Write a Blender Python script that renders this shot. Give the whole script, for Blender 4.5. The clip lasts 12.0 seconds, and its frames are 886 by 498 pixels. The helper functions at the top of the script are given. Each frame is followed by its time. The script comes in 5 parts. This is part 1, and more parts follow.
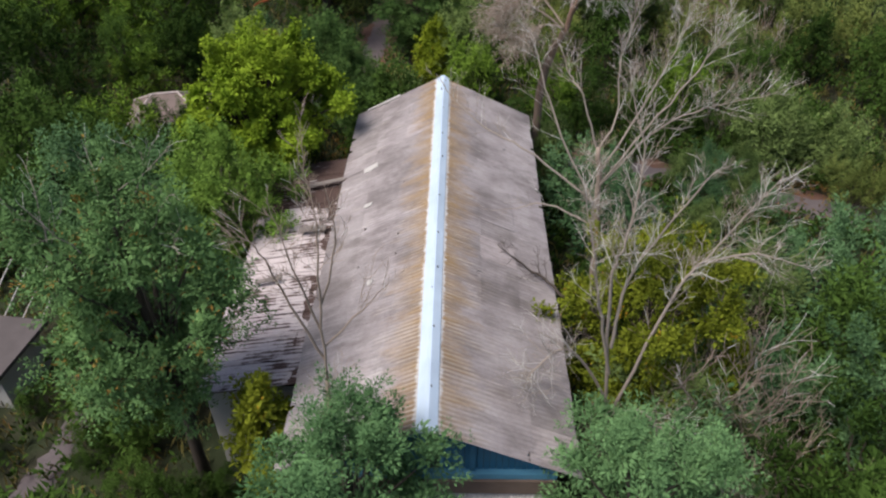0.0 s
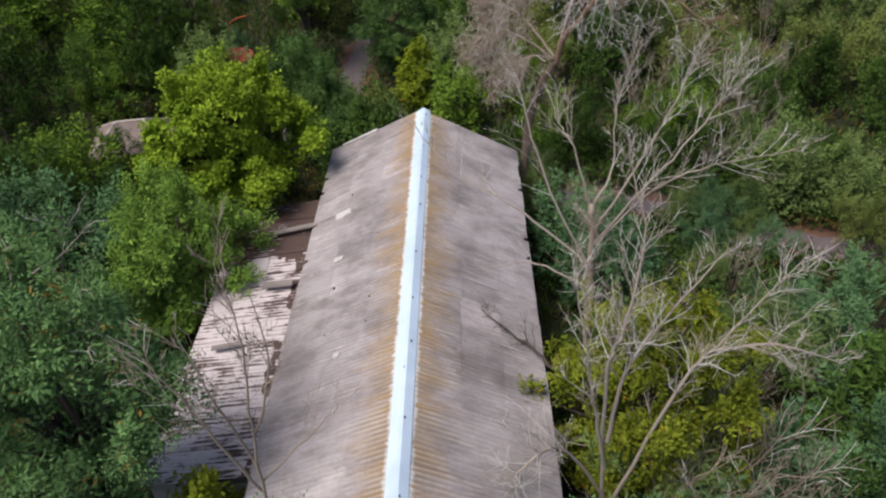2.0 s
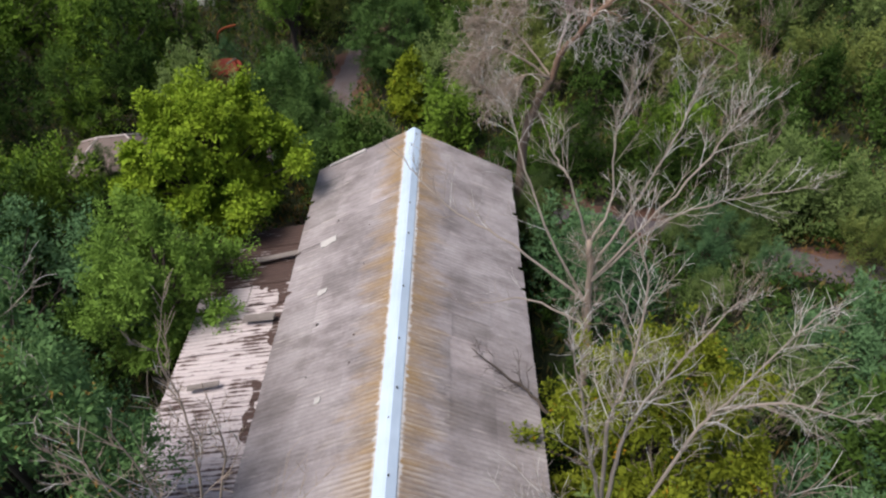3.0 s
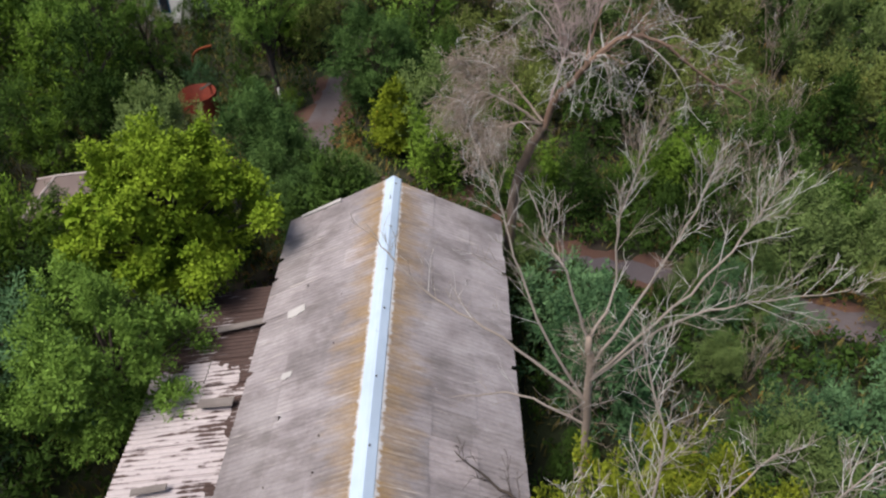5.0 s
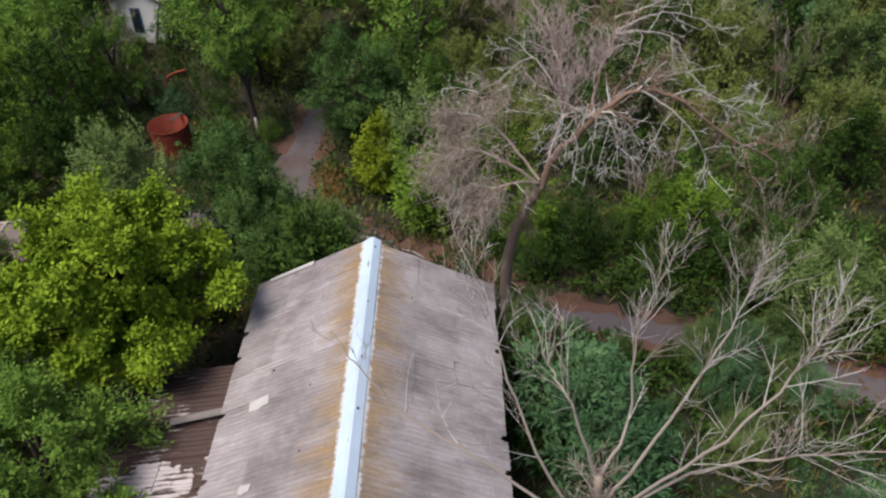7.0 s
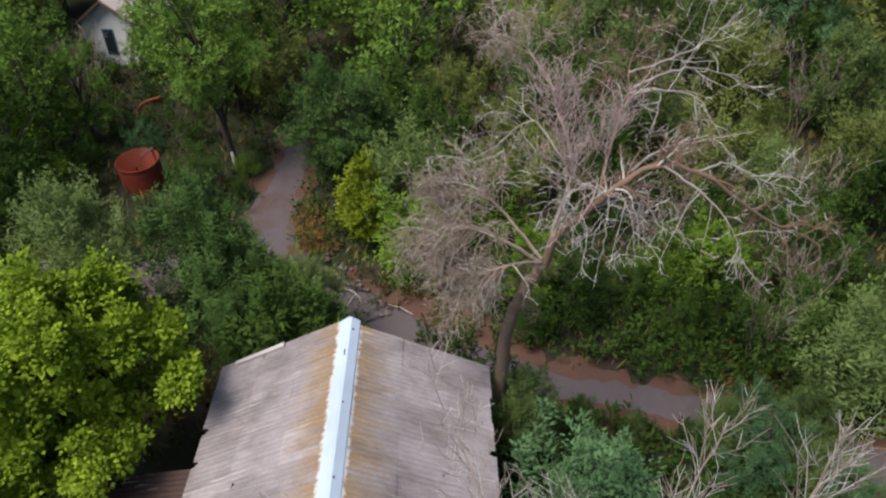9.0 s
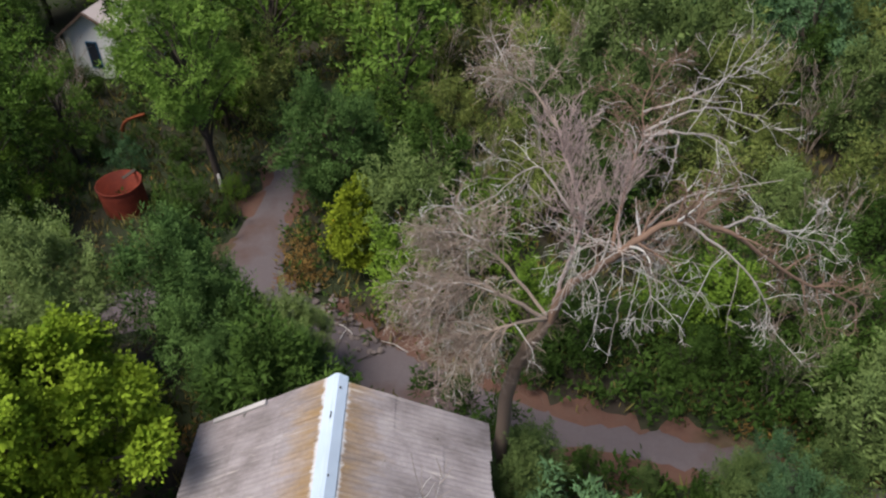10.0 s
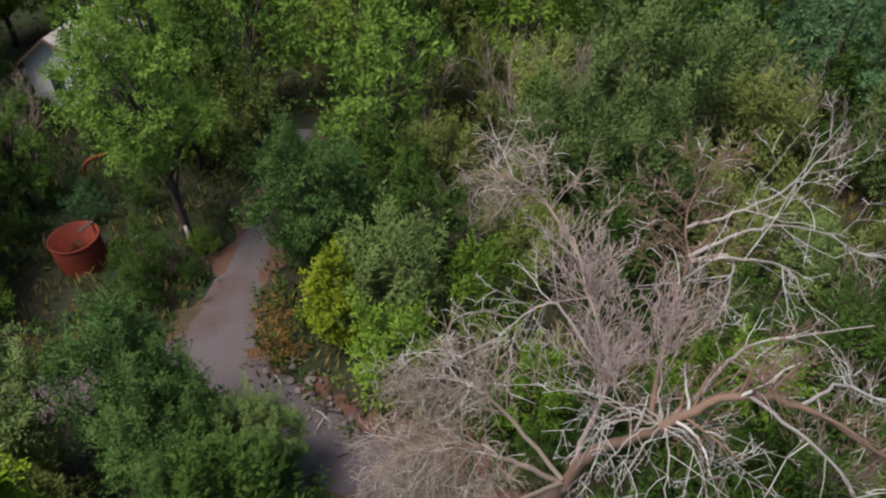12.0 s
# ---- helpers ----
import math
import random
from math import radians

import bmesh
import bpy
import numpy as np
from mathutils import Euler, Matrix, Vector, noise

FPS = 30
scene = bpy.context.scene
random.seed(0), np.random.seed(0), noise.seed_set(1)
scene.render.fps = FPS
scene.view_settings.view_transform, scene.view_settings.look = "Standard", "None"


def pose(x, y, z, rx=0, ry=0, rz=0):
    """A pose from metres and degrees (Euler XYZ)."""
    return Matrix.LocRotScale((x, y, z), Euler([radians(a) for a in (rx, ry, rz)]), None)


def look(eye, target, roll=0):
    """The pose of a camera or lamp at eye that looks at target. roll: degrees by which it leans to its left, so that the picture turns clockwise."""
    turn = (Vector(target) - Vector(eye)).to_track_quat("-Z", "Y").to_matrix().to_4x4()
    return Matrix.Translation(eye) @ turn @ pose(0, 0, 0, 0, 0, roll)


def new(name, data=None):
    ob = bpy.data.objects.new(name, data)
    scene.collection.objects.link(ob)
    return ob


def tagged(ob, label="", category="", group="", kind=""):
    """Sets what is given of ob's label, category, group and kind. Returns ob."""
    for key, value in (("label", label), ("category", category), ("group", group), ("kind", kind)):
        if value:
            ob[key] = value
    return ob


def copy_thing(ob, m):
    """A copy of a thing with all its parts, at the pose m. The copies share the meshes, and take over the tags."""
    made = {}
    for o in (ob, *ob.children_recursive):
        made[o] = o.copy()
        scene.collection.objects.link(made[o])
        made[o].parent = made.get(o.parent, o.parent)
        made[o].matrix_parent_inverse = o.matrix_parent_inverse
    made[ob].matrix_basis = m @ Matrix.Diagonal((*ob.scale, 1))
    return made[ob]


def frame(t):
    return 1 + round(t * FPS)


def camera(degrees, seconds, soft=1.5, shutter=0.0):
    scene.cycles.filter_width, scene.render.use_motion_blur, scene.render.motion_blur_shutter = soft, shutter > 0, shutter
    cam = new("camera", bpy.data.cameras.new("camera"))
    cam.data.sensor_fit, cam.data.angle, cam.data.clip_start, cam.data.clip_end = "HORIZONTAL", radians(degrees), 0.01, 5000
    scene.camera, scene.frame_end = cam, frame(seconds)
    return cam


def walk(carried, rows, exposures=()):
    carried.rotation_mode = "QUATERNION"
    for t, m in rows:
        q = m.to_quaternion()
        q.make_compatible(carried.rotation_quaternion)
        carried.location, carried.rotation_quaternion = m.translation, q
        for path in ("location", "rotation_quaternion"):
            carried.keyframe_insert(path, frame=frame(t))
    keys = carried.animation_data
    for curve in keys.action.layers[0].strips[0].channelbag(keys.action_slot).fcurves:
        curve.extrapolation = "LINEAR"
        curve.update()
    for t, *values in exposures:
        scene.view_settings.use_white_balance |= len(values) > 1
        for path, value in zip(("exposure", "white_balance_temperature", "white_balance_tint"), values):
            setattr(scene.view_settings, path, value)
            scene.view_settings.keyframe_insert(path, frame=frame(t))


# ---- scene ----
cam = camera(62.8, 12.0, soft=2.25)
METRES, EYE, TILT, LEAN, TURN = 22.4, 20.8, -38.4, 1.0, 1.2
ROWS = [
    (0.0, 0.0, 0.0, 0.0, 0.0, 0.0, -0.0),
    (0.5, 0.0073, 0.0273, 0.0207, -0.12, 0.02, 0.07),
    (1.0, 0.0138, 0.0556, 0.0418, -0.2, 0.09, 0.13),
    (1.5, 0.02, 0.0844, 0.0639, -0.29, 0.08, 0.21),
    (2.0, 0.0257, 0.1133, 0.0859, -0.4, 0.1, 0.27),
    (2.5, 0.0321, 0.1417, 0.1082, -0.48, 0.11, 0.34),
    (3.0, 0.0382, 0.1702, 0.1315, -0.57, 0.11, 0.39),
    (5.0, 0.0596, 0.2888, 0.2304, -0.97, 0.1, 0.6),
    (5.5, 0.0652, 0.3201, 0.2543, -1.06, 0.14, 0.66),
    (6.0, 0.0691, 0.3512, 0.2781, -1.2, 0.17, 0.72),
    (6.5, 0.0732, 0.3834, 0.3034, -1.29, 0.18, 0.79),
    (7.0, 0.0769, 0.417, 0.3294, -1.37, 0.22, 0.86),
    (9.0, 0.0931, 0.5473, 0.4315, -1.63, 0.28, 1.07),
    (9.5, 0.0957, 0.5839, 0.4595, -1.74, 0.28, 1.11),
    (10.0, 0.099, 0.6228, 0.4898, -1.81, 0.28, 1.19),
    (10.5, 0.1027, 0.6635, 0.5204, -1.89, 0.28, 1.22),
    (11.0, 0.1061, 0.7028, 0.5505, -2.0, 0.31, 1.24),
    (11.5, 0.1103, 0.7422, 0.5805, -2.06, 0.29, 1.27),
    (12.0, 0.1141, 0.7825, 0.6104, -2.12, 0.27, 1.32),
]

walk(cam, [(t, pose(0, 0, EYE, TILT, LEAN, TURN) @ pose(METRES * x, METRES * y, METRES * z, 90 + pitch, roll, yaw)) for t, x, y, z, yaw, pitch, roll in ROWS],
     exposures=[(0.0, 0.44, 6500, 10), (7.0, 0.40, 6500, 10), (12.0, 0.42, 6500, 10)])

# ---- light: a bright overcast evening sky with a weak, wide sun ----
SUN_EL, SUN_AZ = 62.0, 238.0
world = bpy.data.worlds.new("sky")
scene.world = world
world.use_nodes = True
wn = world.node_tree
sky = wn.nodes.new("ShaderNodeTexSky")
sky.sky_type, sky.sun_disc = "NISHITA", False
sky.sun_elevation, sky.sun_rotation = radians(SUN_EL), radians(SUN_AZ)
sky.air_density, sky.dust_density = 1.0, 3.0
wn.links.new(sky.outputs[0], wn.nodes["Background"].inputs[0])
wn.nodes["Background"].inputs[1].default_value = 0.088
sun = new("sun", bpy.data.lights.new("sun", "SUN"))
sun.data.energy, sun.data.angle, sun.data.color = 2.7, radians(30), (1.0, 0.95, 0.88)
az, el = radians(SUN_AZ), radians(SUN_EL)
sun.matrix_basis = look((0, 0, 60), (-math.sin(az) * 50, -math.cos(az) * 50, 60 - 50 * math.tan(el)))


# ---- materials ----
def material(name, rough=0.9, metal=0.0):
    m = bpy.data.materials.new(name)
    m.use_nodes = True
    b = m.node_tree.nodes["Principled BSDF"]
    b.inputs["Roughness"].default_value, b.inputs["Metallic"].default_value = rough, metal
    return m, m.node_tree, b


def node(nt, kind, **values):
    n = nt.nodes.new(kind)
    for k, v in values.items():
        n.inputs[k].default_value = v
    return n


def noise_of(nt, coord, scale, detail=4.0, rough=0.6, stretch=None):
    if stretch:
        mp = nt.nodes.new("ShaderNodeMapping")
        mp.inputs["Scale"].default_value = stretch
        nt.links.new(coord, mp.inputs[0])
        coord = mp.outputs[0]
    n = node(nt, "ShaderNodeTexNoise", Scale=scale, Detail=detail, Roughness=rough)
    nt.links.new(coord, n.inputs["Vector"])
    return n.outputs[0]


def ramp(nt, fac, stops):
    r = nt.nodes.new("ShaderNodeValToRGB")
    while len(r.color_ramp.elements) < len(stops):
        r.color_ramp.elements.new(0.5)
    for e, (p, c) in zip(r.color_ramp.elements, stops):
        e.position, e.color = p, (*c, 1) if len(c) == 3 else c
    nt.links.new(fac, r.inputs[0])
    return r.outputs[0]


def mix(nt, fac, a, b, mode="MIX"):
    n = nt.nodes.new("ShaderNodeMix")
    n.data_type, n.blend_type = "RGBA", mode
    for sock, v in ((n.inputs[0], fac), (n.inputs[6], a), (n.inputs[7], b)):
        if isinstance(v, (int, float)):
            sock.default_value = v
        elif isinstance(v, tuple):
            sock.default_value = (*v, 1)
        else:
            nt.links.new(v, sock)
    return n.outputs[2]


def maths(nt, op, a, b=0.0, c=0.0):
    n = nt.nodes.new("ShaderNodeMath")
    n.operation = op
    for sock, v in zip(n.inputs, (a, b, c)):
        if isinstance(v, (int, float)):
            sock.default_value = v
        else:
            nt.links.new(v, sock)
    return n.outputs[0]


def bump(nt, b, height, strength, distance=0.02):
    n = node(nt, "ShaderNodeBump", Strength=strength, Distance=distance)
    nt.links.new(height, n.inputs["Height"])
    nt.links.new(n.outputs[0], b.inputs["Normal"])


def position(nt):
    return nt.nodes.new("ShaderNodeNewGeometry").outputs["Position"]


def leaf_material(name, a, b, warm=None, warm_share=0.0):
    """Leaves between two greens, varied from leaf to leaf, from clump to clump and from tree to tree, with a few turned ones."""
    m, nt, bs = material(name, 0.62)
    # the darker green is lowered to paint shade into some clumps
    a, b = (tuple(k * v * c for v, c in zip((1.10, 1.05, 1.12), q)) for k, q in ((0.58, a), (1.16, b)))
    geo, info = nt.nodes.new("ShaderNodeNewGeometry"), nt.nodes.new("ShaderNodeObjectInfo")
    per_leaf, per_tree = geo.outputs["Random Per Island"], info.outputs["Random"]
    clump = noise_of(nt, geo.outputs["Position"], 0.9, 2.0)
    f = maths(nt, "ADD", maths(nt, "MULTIPLY", per_leaf, 0.20), maths(nt, "MULTIPLY_ADD", clump, 1.3, -0.54))
    f = maths(nt, "ADD", f, maths(nt, "MULTIPLY", noise_of(nt, geo.outputs["Position"], 2.8, 1.0), 0.65))
    f = maths(nt, "ADD", f, maths(nt, "MULTIPLY_ADD", per_tree, 0.55, -0.25))
    f.node.use_clamp = True
    col = mix(nt, f, a, b)
    if warm:
        pick = maths(nt, "GREATER_THAN", maths(nt, "ADD", noise_of(nt, geo.outputs["Position"], 1.6, 2.0), maths(nt, "MULTIPLY", per_leaf, 0.12)), 0.80 - warm_share)
        col = mix(nt, pick, col, warm)
    nt.links.new(col, bs.inputs["Base Color"])
    bs.inputs["Specular IOR Level"].default_value = 0.03
    tr = nt.nodes.new("ShaderNodeBsdfTranslucent")
    nt.links.new(col, tr.inputs[0])
    mx = node(nt, "ShaderNodeMixShader", Fac=0.04)
    nt.links.new(bs.outputs[0], mx.inputs[1])
    nt.links.new(tr.outputs[0], mx.inputs[2])
    nt.links.new(mx.outputs[0], nt.nodes["Material Output"].inputs[0])
    return m


LEAF_LOCUST = leaf_material("leaf_locust", (0.038, 0.104, 0.036), (0.118, 0.220, 0.074), (0.27, 0.17, 0.045), 0.07)
LEAF_FRESH = leaf_material("leaf_fresh", (0.080, 0.190, 0.072), (0.155, 0.290, 0.112))
LEAF_MAPLE = leaf_material("leaf_maple", (0.118, 0.240, 0.016), (0.310, 0.430, 0.038))
LEAF_ELM = leaf_material("leaf_elm", (0.080, 0.172, 0.028), (0.180, 0.305, 0.052))
LEAF_OLIVE = leaf_material("leaf_olive", (0.095, 0.140, 0.013), (0.220, 0.262, 0.026), (0.33, 0.19, 0.02), 0.03)
LEAF_DARK = leaf_material("leaf_dark", (0.020, 0.050, 0.010), (0.056, 0.105, 0.020))
LEAF_DEEP = leaf_material("leaf_deep_green", (0.040, 0.095, 0.025), (0.120, 0.215, 0.056))
LEAF_MID = leaf_material("leaf_mid", (0.054, 0.122, 0.014), (0.142, 0.238, 0.030))
LEAF_GREY = leaf_material("leaf_grey_green", (0.058, 0.110, 0.030), (0.150, 0.215, 0.065))
LEAF_LIME = leaf_material("leaf_light_olive", (0.082, 0.122, 0.026), (0.188, 0.236, 0.062), (0.24, 0.17, 0.05), 0.03)
LEAF_BLUE = leaf_material("leaf_blue_green", (0.034, 0.096, 0.038), (0.100, 0.190, 0.078))
LEAF_YOUNG = leaf_material("leaf_young", (0.10, 0.175, 0.014), (0.235, 0.30, 0.024), (0.36, 0.24, 0.02), 0.03)
GRASS = leaf_material("grass_blades", (0.07, 0.10, 0.02), (0.20, 0.17, 0.06), (0.30, 0.16, 0.05), 0.08)


def bark_material(name, a, b, streak=(6, 6, 1.2), bleached=0.0):
    m, nt, bs = material(name, 0.92)
    p = position(nt)
    n = noise_of(nt, p, 2.2, 5.0, 0.65, streak)
    big = noise_of(nt, p, 0.8, 2.0)
    col = mix(nt, maths(nt, "MULTIPLY_ADD", big, 1.6, -0.3), mix(nt, n, a, b), mix(nt, n, b, a))
    geo = nt.nodes.new("ShaderNodeNewGeometry")
    col = mix(nt, maths(nt, "MULTIPLY", geo.outputs["Random Per Island"], 0.45), col, a)
    if bleached:
        col = mix(nt, maths(nt, "LESS_THAN", geo.outputs["Random Per Island"], bleached), col, (0.60, 0.575, 0.55))
    nt.links.new(col, bs.inputs["Base Color"])
    bump(nt, bs, n, 0.5, 0.03)
    return m


BARK_DARK = bark_material("bark_dark", (0.038, 0.028, 0.022), (0.095, 0.074, 0.06))
BARK_BARE = bark_material("bark_bare", (0.24, 0.195, 0.165), (0.47, 0.405, 0.36), bleached=0.30)
BARK_DEAD = bark_material("bark_dead", (0.25, 0.188, 0.150), (0.44, 0.358, 0.298), bleached=0.12)
BARK_RED = bark_material("bark_red", (0.16, 0.095, 0.065), (0.30, 0.20, 0.15), bleached=0.12)
BARK_WHITE = bark_material("bark_white", (0.30, 0.26, 0.24), (0.48, 0.44, 0.41), bleached=0.55)
BARK_PINK = bark_material("bark_pink", (0.33, 0.245, 0.23), (0.52, 0.42, 0.40))
BARK_TRUNK = bark_material("bark_reddish", (0.12, 0.082, 0.060), (0.25, 0.185, 0.145))
WOOD_PALE = bark_material("wood_bleached", (0.48, 0.45, 0.43), (0.66, 0.63, 0.61))


def slate_material():
    """Old grey fibre-cement sheets: lichen along the ridge, dark weathering, a tone of its own for each sheet."""
    m, nt, bs = material("slate_weathered", 0.93)
    p = position(nt)
    info = nt.nodes.new("ShaderNodeObjectInfo")
    xyz = nt.nodes.new("ShaderNodeSeparateXYZ")
    nt.links.new(p, xyz.inputs[0])
    fine, big = noise_of(nt, p, 9.0, 5.0, 0.7), noise_of(nt, p, 0.55, 4.0, 0.6)
    drip = noise_of(nt, p, 2.2, 4.0, 0.65, (0.5, 3.0, 0.5))
    col = ramp(nt, maths(nt, "MULTIPLY_ADD", big, 1.3, maths(nt, "MULTIPLY_ADD", drip, 0.45, -0.38)), [(0.22, (0.200, 0.175, 0.180)), (0.5, (0.345, 0.310, 0.322)), (0.80, (0.465, 0.428, 0.445))])
    col = mix(nt, 1.0, col, ramp(nt, fine, [(0.3, (0.82, 0.81, 0.80)), (0.65, (0.97, 0.965, 0.96))]), "MULTIPLY")
    tone = ramp(nt, info.outputs["Random"], [(0.0, (0.82, 0.81, 0.80)), (0.8, (1.03, 1.02, 1.02)), (0.95, (1.04, 1.03, 1.02)), (1.0, (1.18, 1.15, 1.14))])
    col = mix(nt, 1.0, col, tone, "MULTIPLY")
    away = maths(nt, "ABSOLUTE", maths(nt, "ADD", xyz.outputs[0], 0.89))
    lichen = maths(nt, "SUBTRACT", maths(nt, "MULTIPLY_ADD", noise_of(nt, p, 1.3, 5.0, 0.7, (0.6, 1.6, 0.6)), 2.1, 0.0), maths(nt, "MULTIPLY", away, 0.80))
    lichen.node.use_clamp = True
    col = mix(nt, maths(nt, "MULTIPLY", lichen, 0.95), col, mix(nt, fine, (0.21, 0.125, 0.050), (0.38, 0.255, 0.125)))
    dark = ramp(nt, noise_of(nt, p, 0.9, 5.0, 0.7, (0.7, 1.5, 0.7)), [(0.50, (0, 0, 0)), (0.70, (1, 1, 1))])
    col = mix(nt, maths(nt, "MULTIPLY", dark, 0.62), col, (0.13, 0.11, 0.105))
    smear = maths(nt, "SUBTRACT", maths(nt, "MULTIPLY_ADD", noise_of(nt, p, 4.0, 4.0, 0.65, (1.0, 1.6, 1.0)), 0.34, 0.20), away)
    smear = maths(nt, "MULTIPLY", smear, 14.0)
    smear.node.use_clamp = True
    col = mix(nt, maths(nt, "MULTIPLY", smear, 0.75), col, (0.66, 0.68, 0.72))
    scratch = ramp(nt, noise_of(nt, p, 2.6, 3.0, 0.55, (0.35, 5.0, 0.35)), [(0.60, (0, 0, 0)), (0.70, (1, 1, 1))])
    worn = ramp(nt, noise_of(nt, p, 0.45, 3.0, 0.6), [(0.42, (0, 0, 0)), (0.60, (1, 1, 1))])
    col = mix(nt, maths(nt, "MULTIPLY", maths(nt, "MULTIPLY", scratch, worn), 0.55), col, (0.60, 0.54, 0.50))
    loc = nt.nodes.new("ShaderNodeSeparateXYZ")
    nt.links.new(nt.nodes.new("ShaderNodeTexCoord").outputs["Object"], loc.inputs[0])
    crest = maths(nt, "MULTIPLY_ADD", loc.outputs[2], 65.0, 0.35)
    crest.node.use_clamp = True
    bare = maths(nt, "SUBTRACT", maths(nt, "MULTIPLY", noise_of(nt, p, 1.1, 4.0, 0.65, (0.9, 1.2, 0.9)), 3.2), maths(nt, "ADD", maths(nt, "MULTIPLY", away, 0.42), maths(nt, "MULTIPLY_ADD", xyz.outputs[1], 0.075, -0.15)))
    bare.node.use_clamp = True
    rubbed = maths(nt, "MULTIPLY", bare, noise_of(nt, p, 3.0, 2.0, 0.5, (0.4, 1.2, 0.4)))
    col = mix(nt, maths(nt, "MULTIPLY", rubbed, crest), col, (0.62, 0.56, 0.51))
    col = mix(nt, maths(nt, "MULTIPLY", maths(nt, "MULTIPLY", bare, maths(nt, "SUBTRACT", 1.0, crest)), 0.38), col, (0.17, 0.115, 0.07))
    nt.links.new(col, bs.inputs["Base Color"])
    bump(nt, bs, fine, 0.35, 0.01)
    return m


def annex_material(name):
    """Pale pinkish sheets with brown leaf litter and rust lying in the valleys."""
    m, nt, bs = material(name, 0.8)
    p = position(nt)
    fine, big = noise_of(nt, p, 8.0, 5.0, 0.7), noise_of(nt, p, 0.9, 4.0, 0.65)
    xyz, loc = nt.nodes.new("ShaderNodeSeparateXYZ"), nt.nodes.new("ShaderNodeSeparateXYZ")
    nt.links.new(p, xyz.inputs[0])
    nt.links.new(nt.nodes.new("ShaderNodeTexCoord").outputs["Object"], loc.inputs[0])
    base = mix(nt, fine, (0.42, 0.36, 0.365), (0.60, 0.53, 0.54))
    litter = maths(nt, "MULTIPLY_ADD", loc.outputs[2], -30.0, maths(nt, "MULTIPLY_ADD", big, 6.5, -3.55))
    litter = maths(nt, "ADD", litter, maths(nt, "MULTIPLY", maths(nt, "GREATER_THAN", maths(nt, "MULTIPLY_ADD", big, 2.0, xyz.outputs[1]), 24.9), 2.1))
    drift = maths(nt, "MULTIPLY", maths(nt, "GREATER_THAN", maths(nt, "MULTIPLY_ADD", big, 0.9, xyz.outputs[0]), -4.92), maths(nt, "GREATER_THAN", noise_of(nt, p, 0.5, 2.0), 0.47))
    litter = maths(nt, "ADD", litter, maths(nt, "MULTIPLY", drift, 1.9))
    litter = maths(nt, "ADD", litter, maths(nt, "MULTIPLY_ADD", noise_of(nt, p, 2.6, 3.0, 0.6, (0.40, 2.6, 1.0)), 6.5, -3.15))
    litter.node.use_clamp = True
    col = mix(nt, litter, base, mix(nt, fine, (0.035, 0.020, 0.017), (0.10, 0.056, 0.047)))
    nt.links.new(col, bs.inputs["Base Color"])
    bump(nt, bs, fine, 0.4, 0.012)
    return m


SLATE = slate_material()
ANNEX_SHEET = annex_material("sheet_littered")


def plain(name, a, b, rough=0.85, scale=5.0, metal=0.0, stretch=None, bumpy=0.3):
    m, nt, bs = material(name, rough, metal)
    p = position(nt)
    n, big = noise_of(nt, p, scale, 5.0, 0.65, stretch), noise_of(nt, p, scale * 0.17, 3.0)
    col = mix(nt, n, a, b)
    col = mix(nt, maths(nt, "MULTIPLY_ADD", big, 1.4, -0.4), col, tuple(0.7 * v for v in a))
    nt.links.new(col, bs.inputs["Base Color"])
    bump(nt, bs, n, bumpy, 0.015)
    return m


RIDGE_METAL = plain("ridge_metal", (0.56, 0.69, 0.86), (0.70, 0.80, 0.93), 0.45, 3.0, 0.0, (1, 0.5, 1), 0.08)
# near-black colour for the shade inside the hatch, board gaps and nail holes
HOLE_SHADE = plain("hole_shade", (0.02, 0.02, 0.02), (0.04, 0.035, 0.03))
BLUE_PAINT = plain("blue_paint", (0.015, 0.10, 0.20), (0.035, 0.19, 0.33), 0.6, 6.0, 0.0, (3, 3, 0.6))
BLUE_LIGHT = plain("blue_paint_light", (0.06, 0.22, 0.36), (0.12, 0.32, 0.46), 0.6, 6.0)
BROWN_WOOD = plain("brown_wood", (0.10, 0.065, 0.05), (0.22, 0.16, 0.13), 0.85, 6.0, 0.0, (0.5, 4, 4))
GREY_WOOD = plain("grey_wood", (0.17, 0.14, 0.13), (0.36, 0.32, 0.30), 0.9, 6.0, 0.0, (0.6, 4, 4))
PALE_WOOD = plain("pale_wood", (0.46, 0.43, 0.42), (0.62, 0.59, 0.575), 0.85, 6.0)
PLASTER = plain("plaster_whitewash", (0.50, 0.48, 0.46), (0.68, 0.66, 0.64), 0.9, 2.0)
WHITE_WALL = plain("white_wall", (0.82, 0.82, 0.83), (0.90, 0.90, 0.91), 0.85, 1.2)
TAN_ROOF = plain("old_roof_pink", (0.17, 0.125, 0.115), (0.28, 0.22, 0.205), 0.9, 2.5)
PINK_ROOF = plain("pale_roof", (0.50, 0.42, 0.40), (0.66, 0.58, 0.56), 0.9, 1.6)
RUST = plain("rust", (0.09, 0.012, 0.007), (0.38, 0.055, 0.018), 0.85, 3.5)
RUST_ORANGE = plain("rust_orange", (0.26, 0.055, 0.018), (0.40, 0.105, 0.03), 0.85, 4.0)
GLASS_DARK = plain("window_dark", (0.02, 0.025, 0.035), (0.05, 0.055, 0.07), 0.15, 1.0, 0.0, None, 0.0)
STONE = plain("stone_rubble", (0.13, 0.10, 0.09), (0.30, 0.255, 0.24), 0.9, 7.0)
CONCRETE = plain("concrete_slab", (0.085, 0.070, 0.072), (0.16, 0.135, 0.137), 0.9, 2.0)


